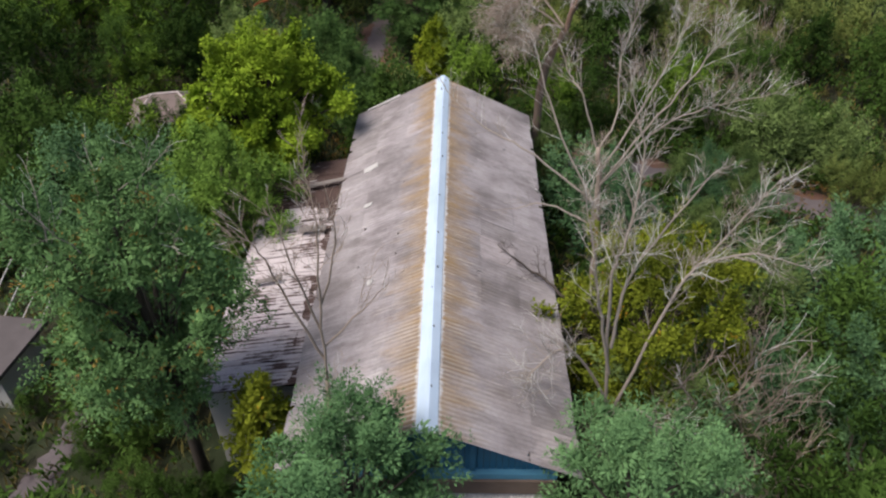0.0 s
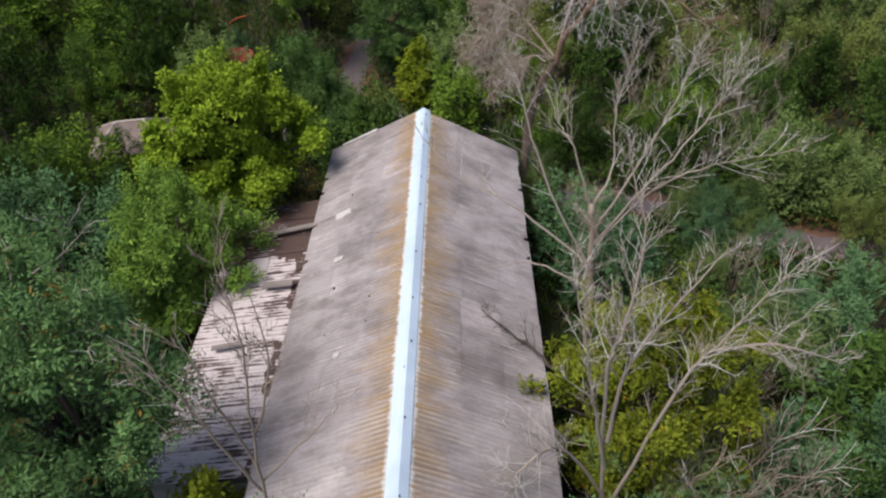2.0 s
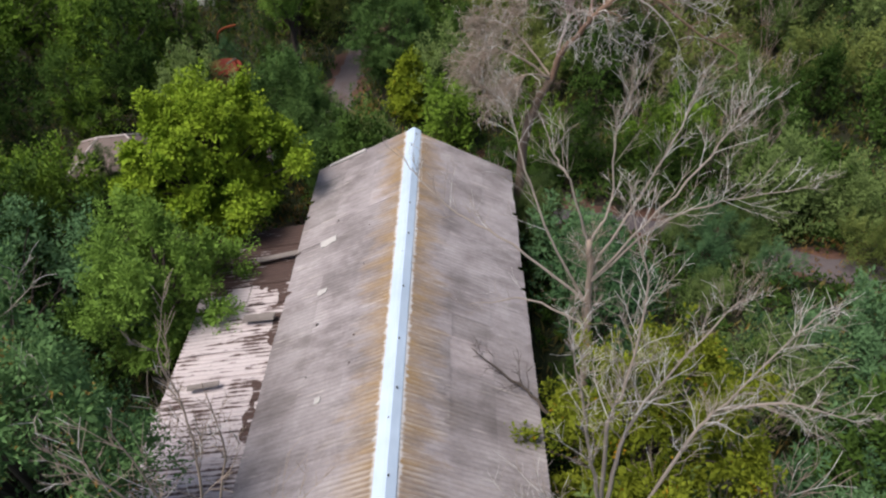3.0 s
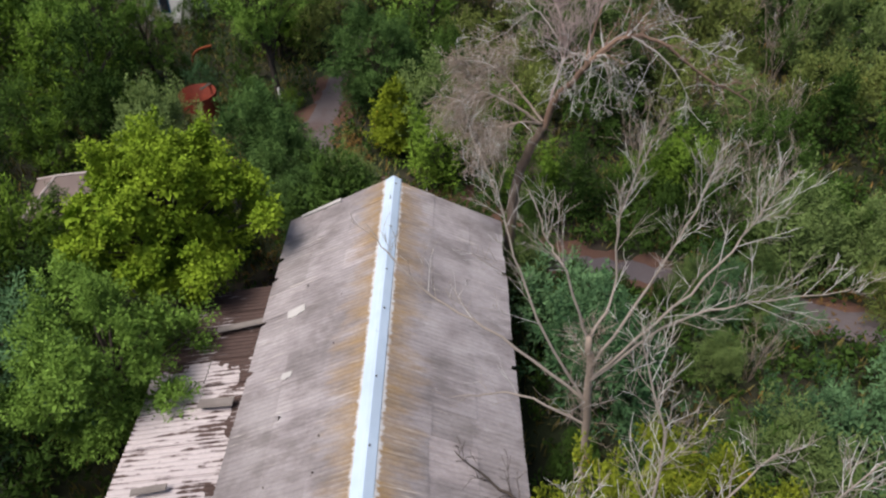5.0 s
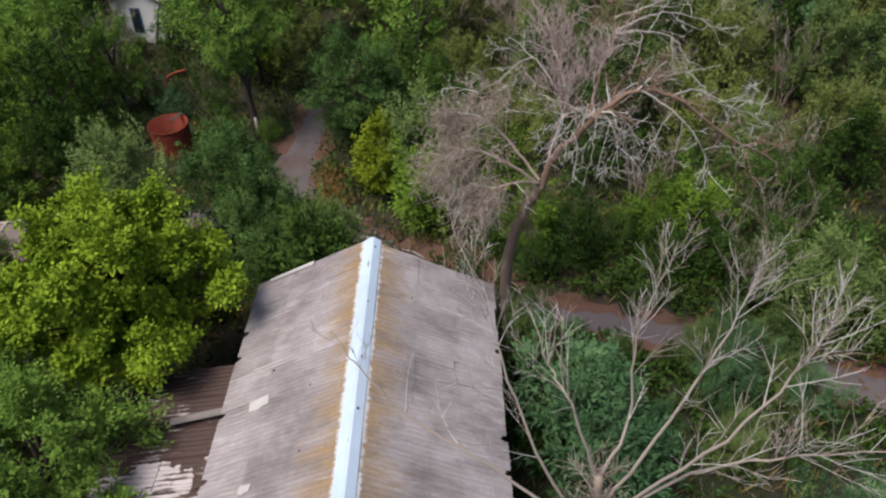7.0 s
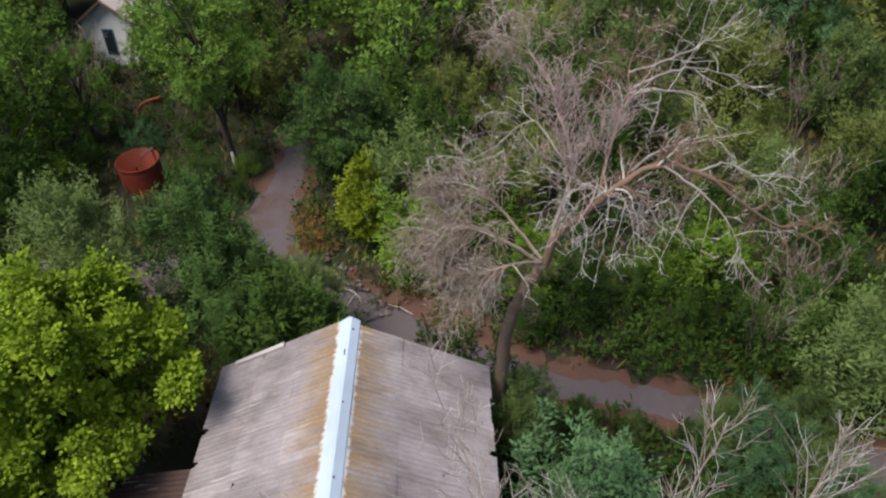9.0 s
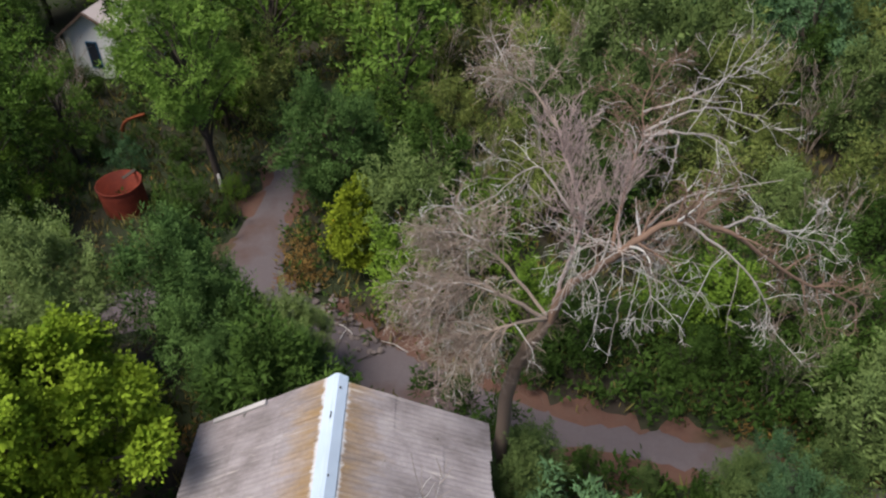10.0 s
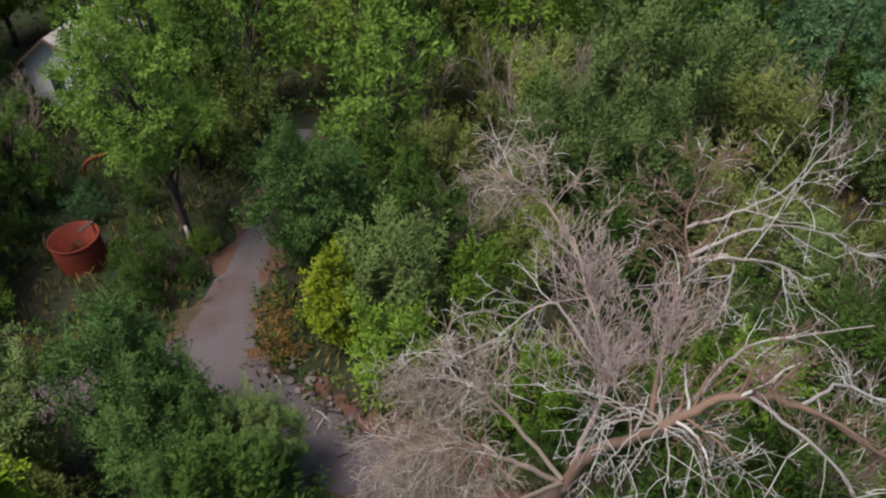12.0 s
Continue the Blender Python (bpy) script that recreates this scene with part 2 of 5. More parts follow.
def ground_material(name, soil_a, soil_b, litter, green, green_from):
    m, nt, bs = material(name, 0.95)
    p = position(nt)
    fine, mid, big = noise_of(nt, p, 7.0, 6.0, 0.7), noise_of(nt, p, 1.4, 4.0), noise_of(nt, p, 0.22, 4.0, 0.6)
    col = mix(nt, fine, soil_a, soil_b)
    col = mix(nt, ramp(nt, mid, [(0.45, (0, 0, 0)), (0.65, (1, 1, 1))]), col, litter)
    col = mix(nt, ramp(nt, big, [(green_from, (0, 0, 0)), (green_from + 0.18, (1, 1, 1))]), col, mix(nt, fine, tuple(0.5 * g for g in green), green))
    nt.links.new(col, bs.inputs["Base Color"])
    bump(nt, bs, fine, 0.7, 0.05)
    return m


GROUND = ground_material("forest_floor", (0.020, 0.016, 0.011), (0.050, 0.036, 0.025), (0.042, 0.032, 0.019), (0.028, 0.040, 0.012), 0.36)
VERGE = ground_material("red_dirt", (0.080, 0.038, 0.027), (0.160, 0.082, 0.058), (0.12, 0.066, 0.048), (0.055, 0.058, 0.022), 0.53)
PATH = ground_material("path_dust", (0.092, 0.074, 0.080), (0.145, 0.121, 0.128), (0.118, 0.095, 0.100), (0.115, 0.064, 0.05), 0.53)


# ---- geometry helpers ----
class Geo:
    """Vertices and faces of one part."""

    def __init__(self):
        self.v, self.f = [], []

    def box(self, x0, y0, z0, x1, y1, z1, m=None):
        n = len(self.v)
        pts = [Vector((x, y, z)) for z in (z0, z1) for x, y in ((x0, y0), (x1, y0), (x1, y1), (x0, y1))]
        self.v += [tuple(m @ q if m else q) for q in pts]
        self.f += [tuple(n + i for i in q) for q in ((3, 2, 1, 0), (4, 5, 6, 7), (0, 1, 5, 4), (1, 2, 6, 5), (2, 3, 7, 6), (3, 0, 4, 7))]
        return self

    def poly_prism(self, outline, y0, y1):
        """An outline in x and z, drawn out from y0 to y1."""
        n, k = len(self.v), len(outline)
        self.v += [(x, y0, z) for x, z in outline] + [(x, y1, z) for x, z in outline]
        self.f += [tuple(range(n, n + k)), tuple(range(n + 2 * k - 1, n + k - 1, -1))]
        self.f += [(n + i, n + k + i, n + k + (i + 1) % k, n + (i + 1) % k) for i in range(k)]
        return self

    def tube(self, pts, r0, r1, sides=5, cap=True):
        """A tapered, round rod along points."""
        n = len(self.v)
        pts = [Vector(q) for q in pts]
        side = None
        for i, q in enumerate(pts):
            d = (pts[min(i + 1, len(pts) - 1)] - pts[max(i - 1, 0)]).normalized()
            if side is None:
                side = d.orthogonal().normalized()
            side = (side - d * side.dot(d)).normalized()
            other = d.cross(side)
            r = r0 + (r1 - r0) * i / (len(pts) - 1)
            for s in range(sides):
                a = 2 * math.pi * s / sides
                self.v.append(tuple(q + (side * math.cos(a) + other * math.sin(a)) * r))
        for i in range(len(pts) - 1):
            for s in range(sides):
                a, b = n + i * sides + s, n + i * sides + (s + 1) % sides
                self.f.append((a, b, b + sides, a + sides))
        if cap:
            self.f.append(tuple(range(n + sides - 1, n - 1, -1)))
            self.f.append(tuple(range(len(self.v) - sides, len(self.v))))
        return self

    def mesh(self, name, smooth=False):
        me = bpy.data.meshes.new(name)
        me.from_pydata(self.v, [], self.f)
        me.update()
        if smooth:
            me.polygons.foreach_set("use_smooth", [True] * len(me.polygons))
        return me


def part(name, geo, mat, parent=None, label="", smooth=False, m=None):
    """One mesh object, under a thing or part where there is one."""
    me = geo.mesh(name, smooth) if isinstance(geo, Geo) else geo
    if not me.materials:
        me.materials.append(mat)
    ob = new(name, me)
    if parent:
        ob.parent = parent
    if m:
        ob.matrix_basis = m
    return tagged(ob, label)


def thing(name, label, category, m=None, group="", kind=""):
    ob = tagged(new(name), label, category, group, kind)
    if m:
        ob.matrix_basis = m
    return ob


def smooth_line(ctrl, steps, rng, wobble=0.0):
    """A curve through a few points, with a little waver."""
    c = [Vector(q) for q in ctrl]
    c = [2 * c[0] - c[1]] + c + [2 * c[-1] - c[-2]]
    out = []
    for i in range(1, len(c) - 2):
        for s in range(steps):
            u = s / steps
            a, b, d, e = c[i - 1], c[i], c[i + 1], c[i + 2]
            q = 0.5 * (2 * b + (d - a) * u + (2 * a - 5 * b + 4 * d - e) * u * u + (3 * b - a - 3 * d + e) * u ** 3)
            out.append(q + Vector(rng.normal(0, wobble, 3)) if out else q)
    return out + [c[-2]]


def unit(a):
    return a / np.maximum(np.linalg.norm(a, axis=-1, keepdims=True), 1e-6)


def leaf_mesh(name, base, way, length, width, rng, lift=0.3, face=None, small=False):
    """Folded, pointed leaves of four corners each; small ones are plain and have three."""
    n = len(base)
    face = rng.normal(0, 1, (n, 3)) if face is None else face
    flat = unit(np.cross(way, unit(face)))
    nor = unit(np.cross(flat, way))
    nor *= np.where(nor[:, 2:] < 0, -1, 1)
    l, w = length[:, None], width[:, None]
    mid = base + way * l * 0.45
    k = 3 if small else 4
    if small:
        v = np.stack([base - flat * w * 0.55, base + way * l, base + way * l * 0.2 + flat * w * 0.55], 1).reshape(-1, 3)
    else:
        v = np.stack([base, mid + flat * w / 2 + nor * w * lift, base + way * l, mid - flat * w / 2 + nor * w * lift], 1).reshape(-1, 3)
    me = bpy.data.meshes.new(name)
    me.vertices.add(k * n)
    me.vertices.foreach_set("co", v.astype(np.float32).ravel())
    me.loops.add(k * n)
    me.loops.foreach_set("vertex_index", np.arange(k * n, dtype=np.int32))
    me.polygons.add(n)
    me.polygons.foreach_set("loop_start", np.arange(0, k * n, k, dtype=np.int32))
    me.update(calc_edges=True)
    return me


def sprays(name, rng, centres, out, leaves, spray, leaf, narrow, rise=0.3, spread=0.35, big=None, small=False):
    """Leafy twigs: at each centre leaves sit along a short axis that points outwards and up."""
    n = len(centres)
    axis = unit(out + rng.normal(0, 0.45, (n, 3)) + np.array([0, 0, rise]))
    c, a = np.repeat(centres, leaves, 0), np.repeat(axis, leaves, 0)
    size = np.repeat(rng.uniform(0.7, 1.3, n), leaves)
    s = rng.uniform(-0.3, 1.0, (n * leaves, 1))
    around = rng.normal(0, 1, (n * leaves, 3))
    around -= a * np.sum(around * a, 1, keepdims=True)
    p = c + a * s * spray * size[:, None] + around * spray * spread * (1.15 - 0.7 * np.abs(s)) * 0.6
    way = unit(a * 0.7 + unit(around) * 0.8 + rng.normal(0, 0.35, (n * leaves, 3)))
    ln = leaf * rng.uniform(0.65, 1.3, n * leaves)
    if big is not None:
        ln = ln * np.repeat(big, leaves)
    face = unit(np.repeat(out, leaves, 0) * 0.5 + unit(around) * 0.65 + a * (0.5 * s) + np.array([0, 0, 0.5]) + rng.normal(0, 0.22, (n * leaves, 3)))
    return leaf_mesh(name, p, way, ln, ln * narrow, rng, 0.25, face, small)


def lobed(rng, H, R, foot, lobes, lobe_r, per_lobe, flat=0.85, taper=0.25):
    """Lobe centres of a crown and twig centres over their outer faces."""
    cs, rs = [], []
    for i in range(lobes):
        u = (i + 0.5) / lobes
        z = foot + (H - foot) * (0.12 + 0.80 * u)
        prof = math.sin(math.pi * min(1.0, 0.22 + 0.72 * (1 - u))) ** 0.7 * (1 - taper * u * u)
        a = i * 2.39996 + rng.uniform(-0.5, 0.5)
        r = R * prof * rng.uniform(0.30, 0.98) * (0.25 if i == lobes - 1 else 1)
        z += rng.uniform(-0.05, 0.05) * (H - foot)
        cs.append((math.cos(a) * r, math.sin(a) * r, z))
        rs.append(lobe_r * rng.uniform(0.55, 1.3) * (1.15 - 0.35 * u))
    pts, outs, inner = [], [], []
    for c, r in zip(cs, rs):
        k = max(5, int(per_lobe * (r / lobe_r) ** 1.7))
        d = unit(rng.normal(0, 1, (k, 3)) + np.array([0, 0, 0.45]) + 0.5 * unit(np.array([c[0], c[1], 0.01]))[None])
        rad = r * (rng.uniform(0.35, 1.05, (k, 1)) ** 0.6 + 0.45 * (rng.uniform(0, 1, (k, 1)) > 0.9))
        deep = np.arange(k) % 6 == 0
        rad[deep] = r * rng.uniform(0.05, 0.32, (int(deep.sum()), 1))
        inner.append(np.where(deep, 1.9 if H > 4.5 else 1.4, 1.0))
        pts.append(np.array(c) + d * rad * np.array([1, 1, flat]))
        outs.append(d)
    p, o, big = np.concatenate(pts), np.concatenate(outs), np.concatenate(inner)
    ok = p[:, 2] > 0.15
    return cs, p[ok], o[ok], big[ok]


def leafy(name, label, category, mat, seed, H, R, foot, lobes, lobe_r, per_lobe, leaves, spray, leaf, narrow, trunk_r=0.12, group="", rise=0.3, spread=0.35, bark=None, stems=1, lean=(0, 0), shoots=0, taper=0.25, small=False, dead_twigs=0):
    """A tree or shrub at the origin: a trunk with limbs that run into the lobes of its crown."""
    rng = np.random.default_rng(seed)
    ob = thing(name, label, category, None, group)
    cs, p, o, big = lobed(rng, H, R, foot, lobes, lobe_r, per_lobe, 0.85, taper)
    if shoots:
        top = p[np.argsort(-p[:, 2] + 0.35 * np.hypot(p[:, 0], p[:, 1]) * rng.uniform(0, 1, len(p)))][:shoots * 2:2]
        k = 4
        rise_by = np.tile(np.linspace(0.15, 1.0, k), len(top))[:, None]
        sway = np.repeat(rng.normal(0, 0.22, (len(top), 3)) + np.array([0, 0, 1.0]), k, 0)
        q = np.repeat(top, k, 0) + sway * rise_by * np.repeat(rng.uniform(0.35, 0.95, (len(top), 1)), k, 0) * min(1.0, H / 3.2)
        p, o = np.concatenate([p, q]), np.concatenate([o, sway * 1.4])
        big = np.concatenate([big, np.full(len(q), 0.9)])
    shift = np.array([lean[0], lean[1], 0.0])
    cs = [tuple(np.array(c) + shift * c[2] / H) for c in cs]
    p = p + shift * p[:, 2:] / H
    wood = Geo()
    for k in range(stems):
        top = cs[-1 - k]
        a = 2.4 * k
        b = (math.cos(a) * 0.12 * (stems > 1), math.sin(a) * 0.12 * (stems > 1), -0.1)
        line = smooth_line([b, (top[0] * 0.25 + b[0], top[1] * 0.25 + b[1], H * 0.33), (top[0] * 0.6, top[1] * 0.6, H * 0.62), top], 3, rng, 0.04)
        wood.tube(line, trunk_r / math.sqrt(stems), trunk_r * 0.2, 6)
        for c in cs[k:-1:stems]:
            z0 = max(0.25 * H, c[2] * 0.55)
            i = min(range(len(line)), key=lambda j: abs(line[j].z - z0))
            q = line[i]
            wood.tube(smooth_line([q, ((q.x + c[0]) / 2, (q.y + c[1]) / 2, q.z + (c[2] - q.z) * 0.6), c], 2, rng, 0.03), trunk_r * 0.42 / math.sqrt(stems), trunk_r * 0.08, 4, False)
    part("trunk", wood, bark or BARK_DARK, ob, "", True)
    part("crown", sprays("crown", rng, p, o, leaves, spray, leaf, narrow, rise, spread, big, small), mat, ob)
    if dead_twigs:
        high = p[np.argsort(-p[:, 2])][:len(p) // 4]
        for q in high[rng.integers(0, len(high), dead_twigs)]:
            way = Vector((q[0] * 0.25 + rng.normal(0, 0.35), q[1] * 0.25 + rng.normal(0, 0.35), 0.9)).normalized()
            line = smooth_line([Vector(q) - way * 0.5, Vector(q) + way * 0.5, Vector(q) + way * rng.uniform(0.9, 1.5) + Vector(rng.normal(0, 0.2, 3))], 3, rng, 0.03)
            g = Geo().tube(line, 0.02, 0.007, 4, False)
            twig_fan(g, rng, line, 0.02, 6, 0.7, 0, 0.006, 0.0, 0.3)
            part("dead_twig", g, BARK_BARE, ob, "bleached dead twig", True)
    return ob


def twig_fan(geo, rng, line, r0, count, length, depth, r_min, droop=0.0, up=0.35, fork=0.75, start=0.2, kink=0.22, thick=0.42):
    """Side branches along a limb, each with branches of its own."""
    n = len(line) - 1
    for _ in range(count):
        u = rng.uniform(start, 1.0) ** 0.8 * n
        i = min(int(u), n - 1)
        q = line[i].lerp(line[i + 1], u - i)
        d = (line[i + 1] - line[i]).normalized()
        out = Vector(rng.normal(0, 1, 3))
        out = (out - d * out.dot(d)).normalized()
        way = (d * rng.uniform(0.35, 1.0) + out * fork + Vector((0, 0, up))).normalized()
        L = length * rng.uniform(0.45, 1.25) * (1.1 - 0.55 * u / n)
        pts, cur = [q], q.copy()
        k = 4 if depth > 1 else 3 if depth else 2
        for s in range(k):
            way = (way + Vector(rng.normal(0, kink, 3)) + Vector((0, 0, up * 0.12 - droop * (s + 1) / k))).normalized()
            cur = cur + way * L / k
            pts.append(cur)
        r = max(r_min, r0 * (1 - 0.6 * u / n) * thick)
        geo.tube(pts, r, max(r_min * 0.55, r * 0.25), 4 if depth > 1 else 3, False)
        if depth:
            twig_fan(geo, rng, pts, r, max(3, min(9, int(count * 0.40))), L * 0.60, depth - 1, r_min, droop, up, fork, 0.15, kink, thick)


def bare_tree(name, label, seed, trunk, limbs, r0, r_limb, twigs, length, depth, mat, r_min=0.012, droop=0.0, up=0.35, limb_mats=None, fork=0.75, shares=None, droops=None, trunk_mat=None, trunk_twigs=0, slim=None, kink=0.22, thick=0.42, wobble=0.04):
    """A leafless tree: one trunk, and each main limb with its twigs as a part."""
    rng = np.random.default_rng(seed)
    ob = thing(name, label, "tree", pose(*trunk[0]))
    back = Vector(trunk[0])
    line = [q - back for q in smooth_line(trunk, 5, rng, 0.03)]
    g = Geo().tube(line, r0, r0 * 0.6, 9)
    if trunk_twigs:
        twig_fan(g, rng, line, 0.03, trunk_twigs, 1.3, 1, r_min, droop, up, 1.2, 0.35)
    part("trunk", g, trunk_mat or mat, ob, "", True)
    for i, limb in enumerate(limbs):
        g = Geo()
        pts = [q - back for q in smooth_line(limb, 5, rng, wobble)]
        long = sum((pts[j + 1] - pts[j]).length for j in range(len(pts) - 1))
        rl = r_limb * min(1.0, 0.55 + long / 12) * (slim or {}).get(i, 1.0)
        g.tube(pts, rl, max(r_min, rl * 0.22), 6, False)
        twig_fan(g, rng, pts, rl, int(twigs * (shares or {}).get(i, 1.0) * long / 4), length, depth, r_min, (droops or {}).get(i, droop), up, fork, 0.2, kink, thick)
        part("limb", g, (limb_mats or {}).get(i, mat), ob, "", True)
    return ob


# ---- ground, path ----
def ribbon(name, label, line, widths, z, mat, seed, ragged, category):
    """A strip along a line on the ground, with ragged edges."""
    rng = np.random.default_rng(seed)
    pts = smooth_line([(x, y, 0) for x, y in line], 10, rng, 0.0)
    g, cols = Geo(), 7
    for i, q in enumerate(pts):
        d = (pts[min(i + 1, len(pts) - 1)] - pts[max(i - 1, 0)]).normalized()
        side = Vector((d.y, -d.x, 0))
        w = float(np.interp(i / (len(pts) - 1), np.linspace(0, 1, len(widths)), widths))
        left = w * (1 + ragged * noise.noise(Vector((i * 0.31, seed, 0.5)))) + ragged * 0.3 * rng.normal()
        right = w * (1 + ragged * noise.noise(Vector((i * 0.27, seed + 9, 0.5)))) + ragged * 0.3 * rng.normal()
        for c in range(cols):
            u = c / (cols - 1)
            p = q + side * (-left + (left + right) * u)
            edge = -0.07 if c in (0, cols - 1) else 0.0
            g.v.append((p.x, p.y, z + edge + 0.02 * math.sin(u * math.pi) + 0.012 * noise.noise(p * 0.8)))
    for i in range(len(pts) - 1):
        for c in range(cols - 1):
            a = i * cols + c
            g.f.append((a, a + 1, a + cols + 1, a + cols))
    return tagged(part(name, g, mat, None, "", True), label, category, "", "structure")


g = Geo()
NX = 90
for j in range(NX + 1):
    for i in range(NX + 1):
        u, v = 2 * i / NX - 1, 2 * j / NX - 1
        x, y = 60 * u + 740 * u ** 5, 40 + 60 * v + 740 * v ** 5
        far = max(abs(x), abs(y - 40))
        g.v.append((x, y, -0.06 + 0.05 * noise.noise(Vector((x * 0.25, y * 0.25, 0))) + max(0, far - 120) * 0.03 * (0.5 + noise.noise(Vector((x * 0.006, y * 0.006, 3))))))
for j in range(NX):
    for i in range(NX):
        a = j * (NX + 1) + i
        g.f.append((a, a + 1, a + NX + 2, a + NX + 1))
tagged(part("ground", g, GROUND, None, "", True), "dark leaf-strewn soil of an overgrown wood", "ground", "", "structure")

MAIN = [(-5.4, 60), (-6.0, 55), (-6.2, 51), (-6.6, 45.6), (-6.9, 42.2), (-5.0, 39.4), (-2.1, 37.6), (0.2, 36.3), (2.8, 35.1), (5.6, 33.8), (8.3, 33.1), (11, 32.3), (16.5, 29.8), (24, 27.5), (34, 26)]
SIDE = [(-6.4, 41.8), (-9.6, 40.8), (-12.8, 40.3), (-15.0, 40.2)]
ribbon("verge", "reddish bare dirt along the path", MAIN, [1.2, 1.3, 1.5, 1.9, 3.0, 3.2, 2.0, 1.4, 1.15, 1.15, 1.2], 0.03, VERGE, 3, 0.6, "dirt")
ribbon("path", "grey dusty footpath worn through the wood", MAIN, [0.7, 0.75, 1.05, 2.2, 2.2, 1.5, 0.9, 0.68, 0.75, 1.05, 0.8], 0.06, PATH, 5, 0.26, "path")
ribbon("path_branch", "grey dusty side path to a hut", SIDE, [1.5, 1.5, 1.2, 0.9], 0.048, PATH, 8, 0.18, "path")
ribbon("dirt_track", "narrow brown dirt track under trees", [(-15.0, 9), (-14.3, 12.5), (-13.9, 15.6), (-13.9, 19)], [0.6, 0.5, 0.45], 0.03, PATH, 12, 0.3, "path")

# ---- the long house ----
RX, RZ, EL, ER, EZ = -0.89, 6.43, -4.86, 2.98, 4.52
Y0, Y1 = 11.15, 30.55


def sheet_mesh(name, width, length, waves, seed, amp=0.02, chipped=False):
    """A corrugated sheet: x across the waves, y down the slope, z out of the roof; its lower lip has the sheet's thickness."""
    rng = np.random.default_rng(seed)
    g, cols = Geo(), waves * 4 + 1
    rows = [0.0, 0.55, 1.0]
    sag = rng.normal(0, 0.006, 3)
    for r, u in enumerate(rows):
        for i in range(cols):
            x = width * i / (cols - 1)
            cut = 0.0
            if chipped and u == 1.0 and i > cols * 0.72:
                cut = 0.16 * rng.uniform(0.5, 1.2)
            g.v.append((x, length * u - cut + (rng.normal(0, 0.004) if u == 1.0 else 0), amp * math.cos(2 * math.pi * waves * i / (cols - 1)) + sag[r]))
    lip = g.v[2 * cols:3 * cols]
    g.v += lip + [(x, y + 0.001, z - 0.008) for x, y, z in lip]
    for r in (0, 1, 3):
        for i in range(cols - 1):
            a = r * cols + i
            g.f.append((a, a + 1, a + cols + 1, a + cols))
    return g.mesh(name, True)


def lay_sheets(parent, name, meshes, mat, ridge, eave, z0, z1, y0, y1, rows, width, seed, skip=()):
    """Rows of sheets down one slope, from the eave up, each lapping over the one below."""
    rng = np.random.default_rng(seed)
    run, drop = eave - ridge, z1 - z0
    slope = math.hypot(run, drop)
    down = Vector((run, 0, drop)) / slope
    across = Vector((0, 1 if run < 0 else -1, 0))
    up = across.cross(down)
    cols = int(round((y1 - y0) / width))
    step = (y1 - y0) / cols
    for r in range(rows):
        for c in range(cols):
            if (r, c) in skip:
                continue
            start = y0 + c * step if run < 0 else y1 - c * step
            top = slope * r / rows
            o = Vector((ridge, start, z0)) + down * (top - (0.05 if r else 0.0) + rng.normal(0, 0.02)) + up * (0.034 + rng.normal(0, 0.003))
            tilt = 0.005 + rng.normal(0, 0.003)
            m = Matrix((across, down, up)).transposed().to_4x4()
            m = Matrix.Translation(o) @ m @ pose(0, 0, 0, math.degrees(tilt) * 0.9, rng.normal(0, 0.14) * (2.5 if rng.uniform() > 0.9 else 1), rng.normal(0, 0.15))
            part(name, meshes[int(rng.integers(len(meshes)))], mat, parent, "", True, m)


house = thing("house", "long low derelict house under grey corrugated sheets", "house")
part("wall", Geo().box(EL + 0.45, Y0 + 0.35, -0.1, EL + 0.8, Y1 - 0.35, EZ - 0.05), PLASTER, house)
part("wall", Geo().box(ER - 0.8, Y0 + 0.35, -0.1, ER - 0.45, Y1 - 0.35, EZ - 0.05), PLASTER, house)
for y in (Y0 + 0.35, Y1 - 0.65):
    part("wall", Geo().box(EL + 0.8, y, -0.1, ER - 0.8, y + 0.3, 4.0), PLASTER, house)
part("gable", Geo().poly_prism([(EL + 0.5, 4.0), (ER - 0.5, 4.0), (ER - 0.5, EZ + 0.1), (RX, RZ - 0.14), (EL + 0.5, EZ + 0.1)], Y1 - 0.6, Y1 - 0.42), GREY_WOOD, house)
deck = Geo()
for s in (EL, ER):
    run, drop = s - RX, EZ - RZ
    n = Vector((-drop * (1 if s > RX else -1), 0, abs(run))).normalized()
    for y in np.arange(Y0 + 0.12, Y1, 1.2):
        a, b = Vector((RX, y, RZ)) - n * 0.16, Vector((s, y, EZ)) - n * 0.16
        deck.tube([a, b], 0.06, 0.06, 4)
    for u in (0.03, 0.35, 0.68, 0.95):
        p = Vector((RX, 0, RZ)).lerp(Vector((s, 0, EZ)), u) - n * 0.05
        deck.tube([(p.x, Y0 + 0.04, p.z), (p.x, Y1 - 0.04, p.z)], 0.035, 0.035, 4)
roof = part("roof", deck, BROWN_WOOD, house, "weathered corrugated roof on wooden rafters")

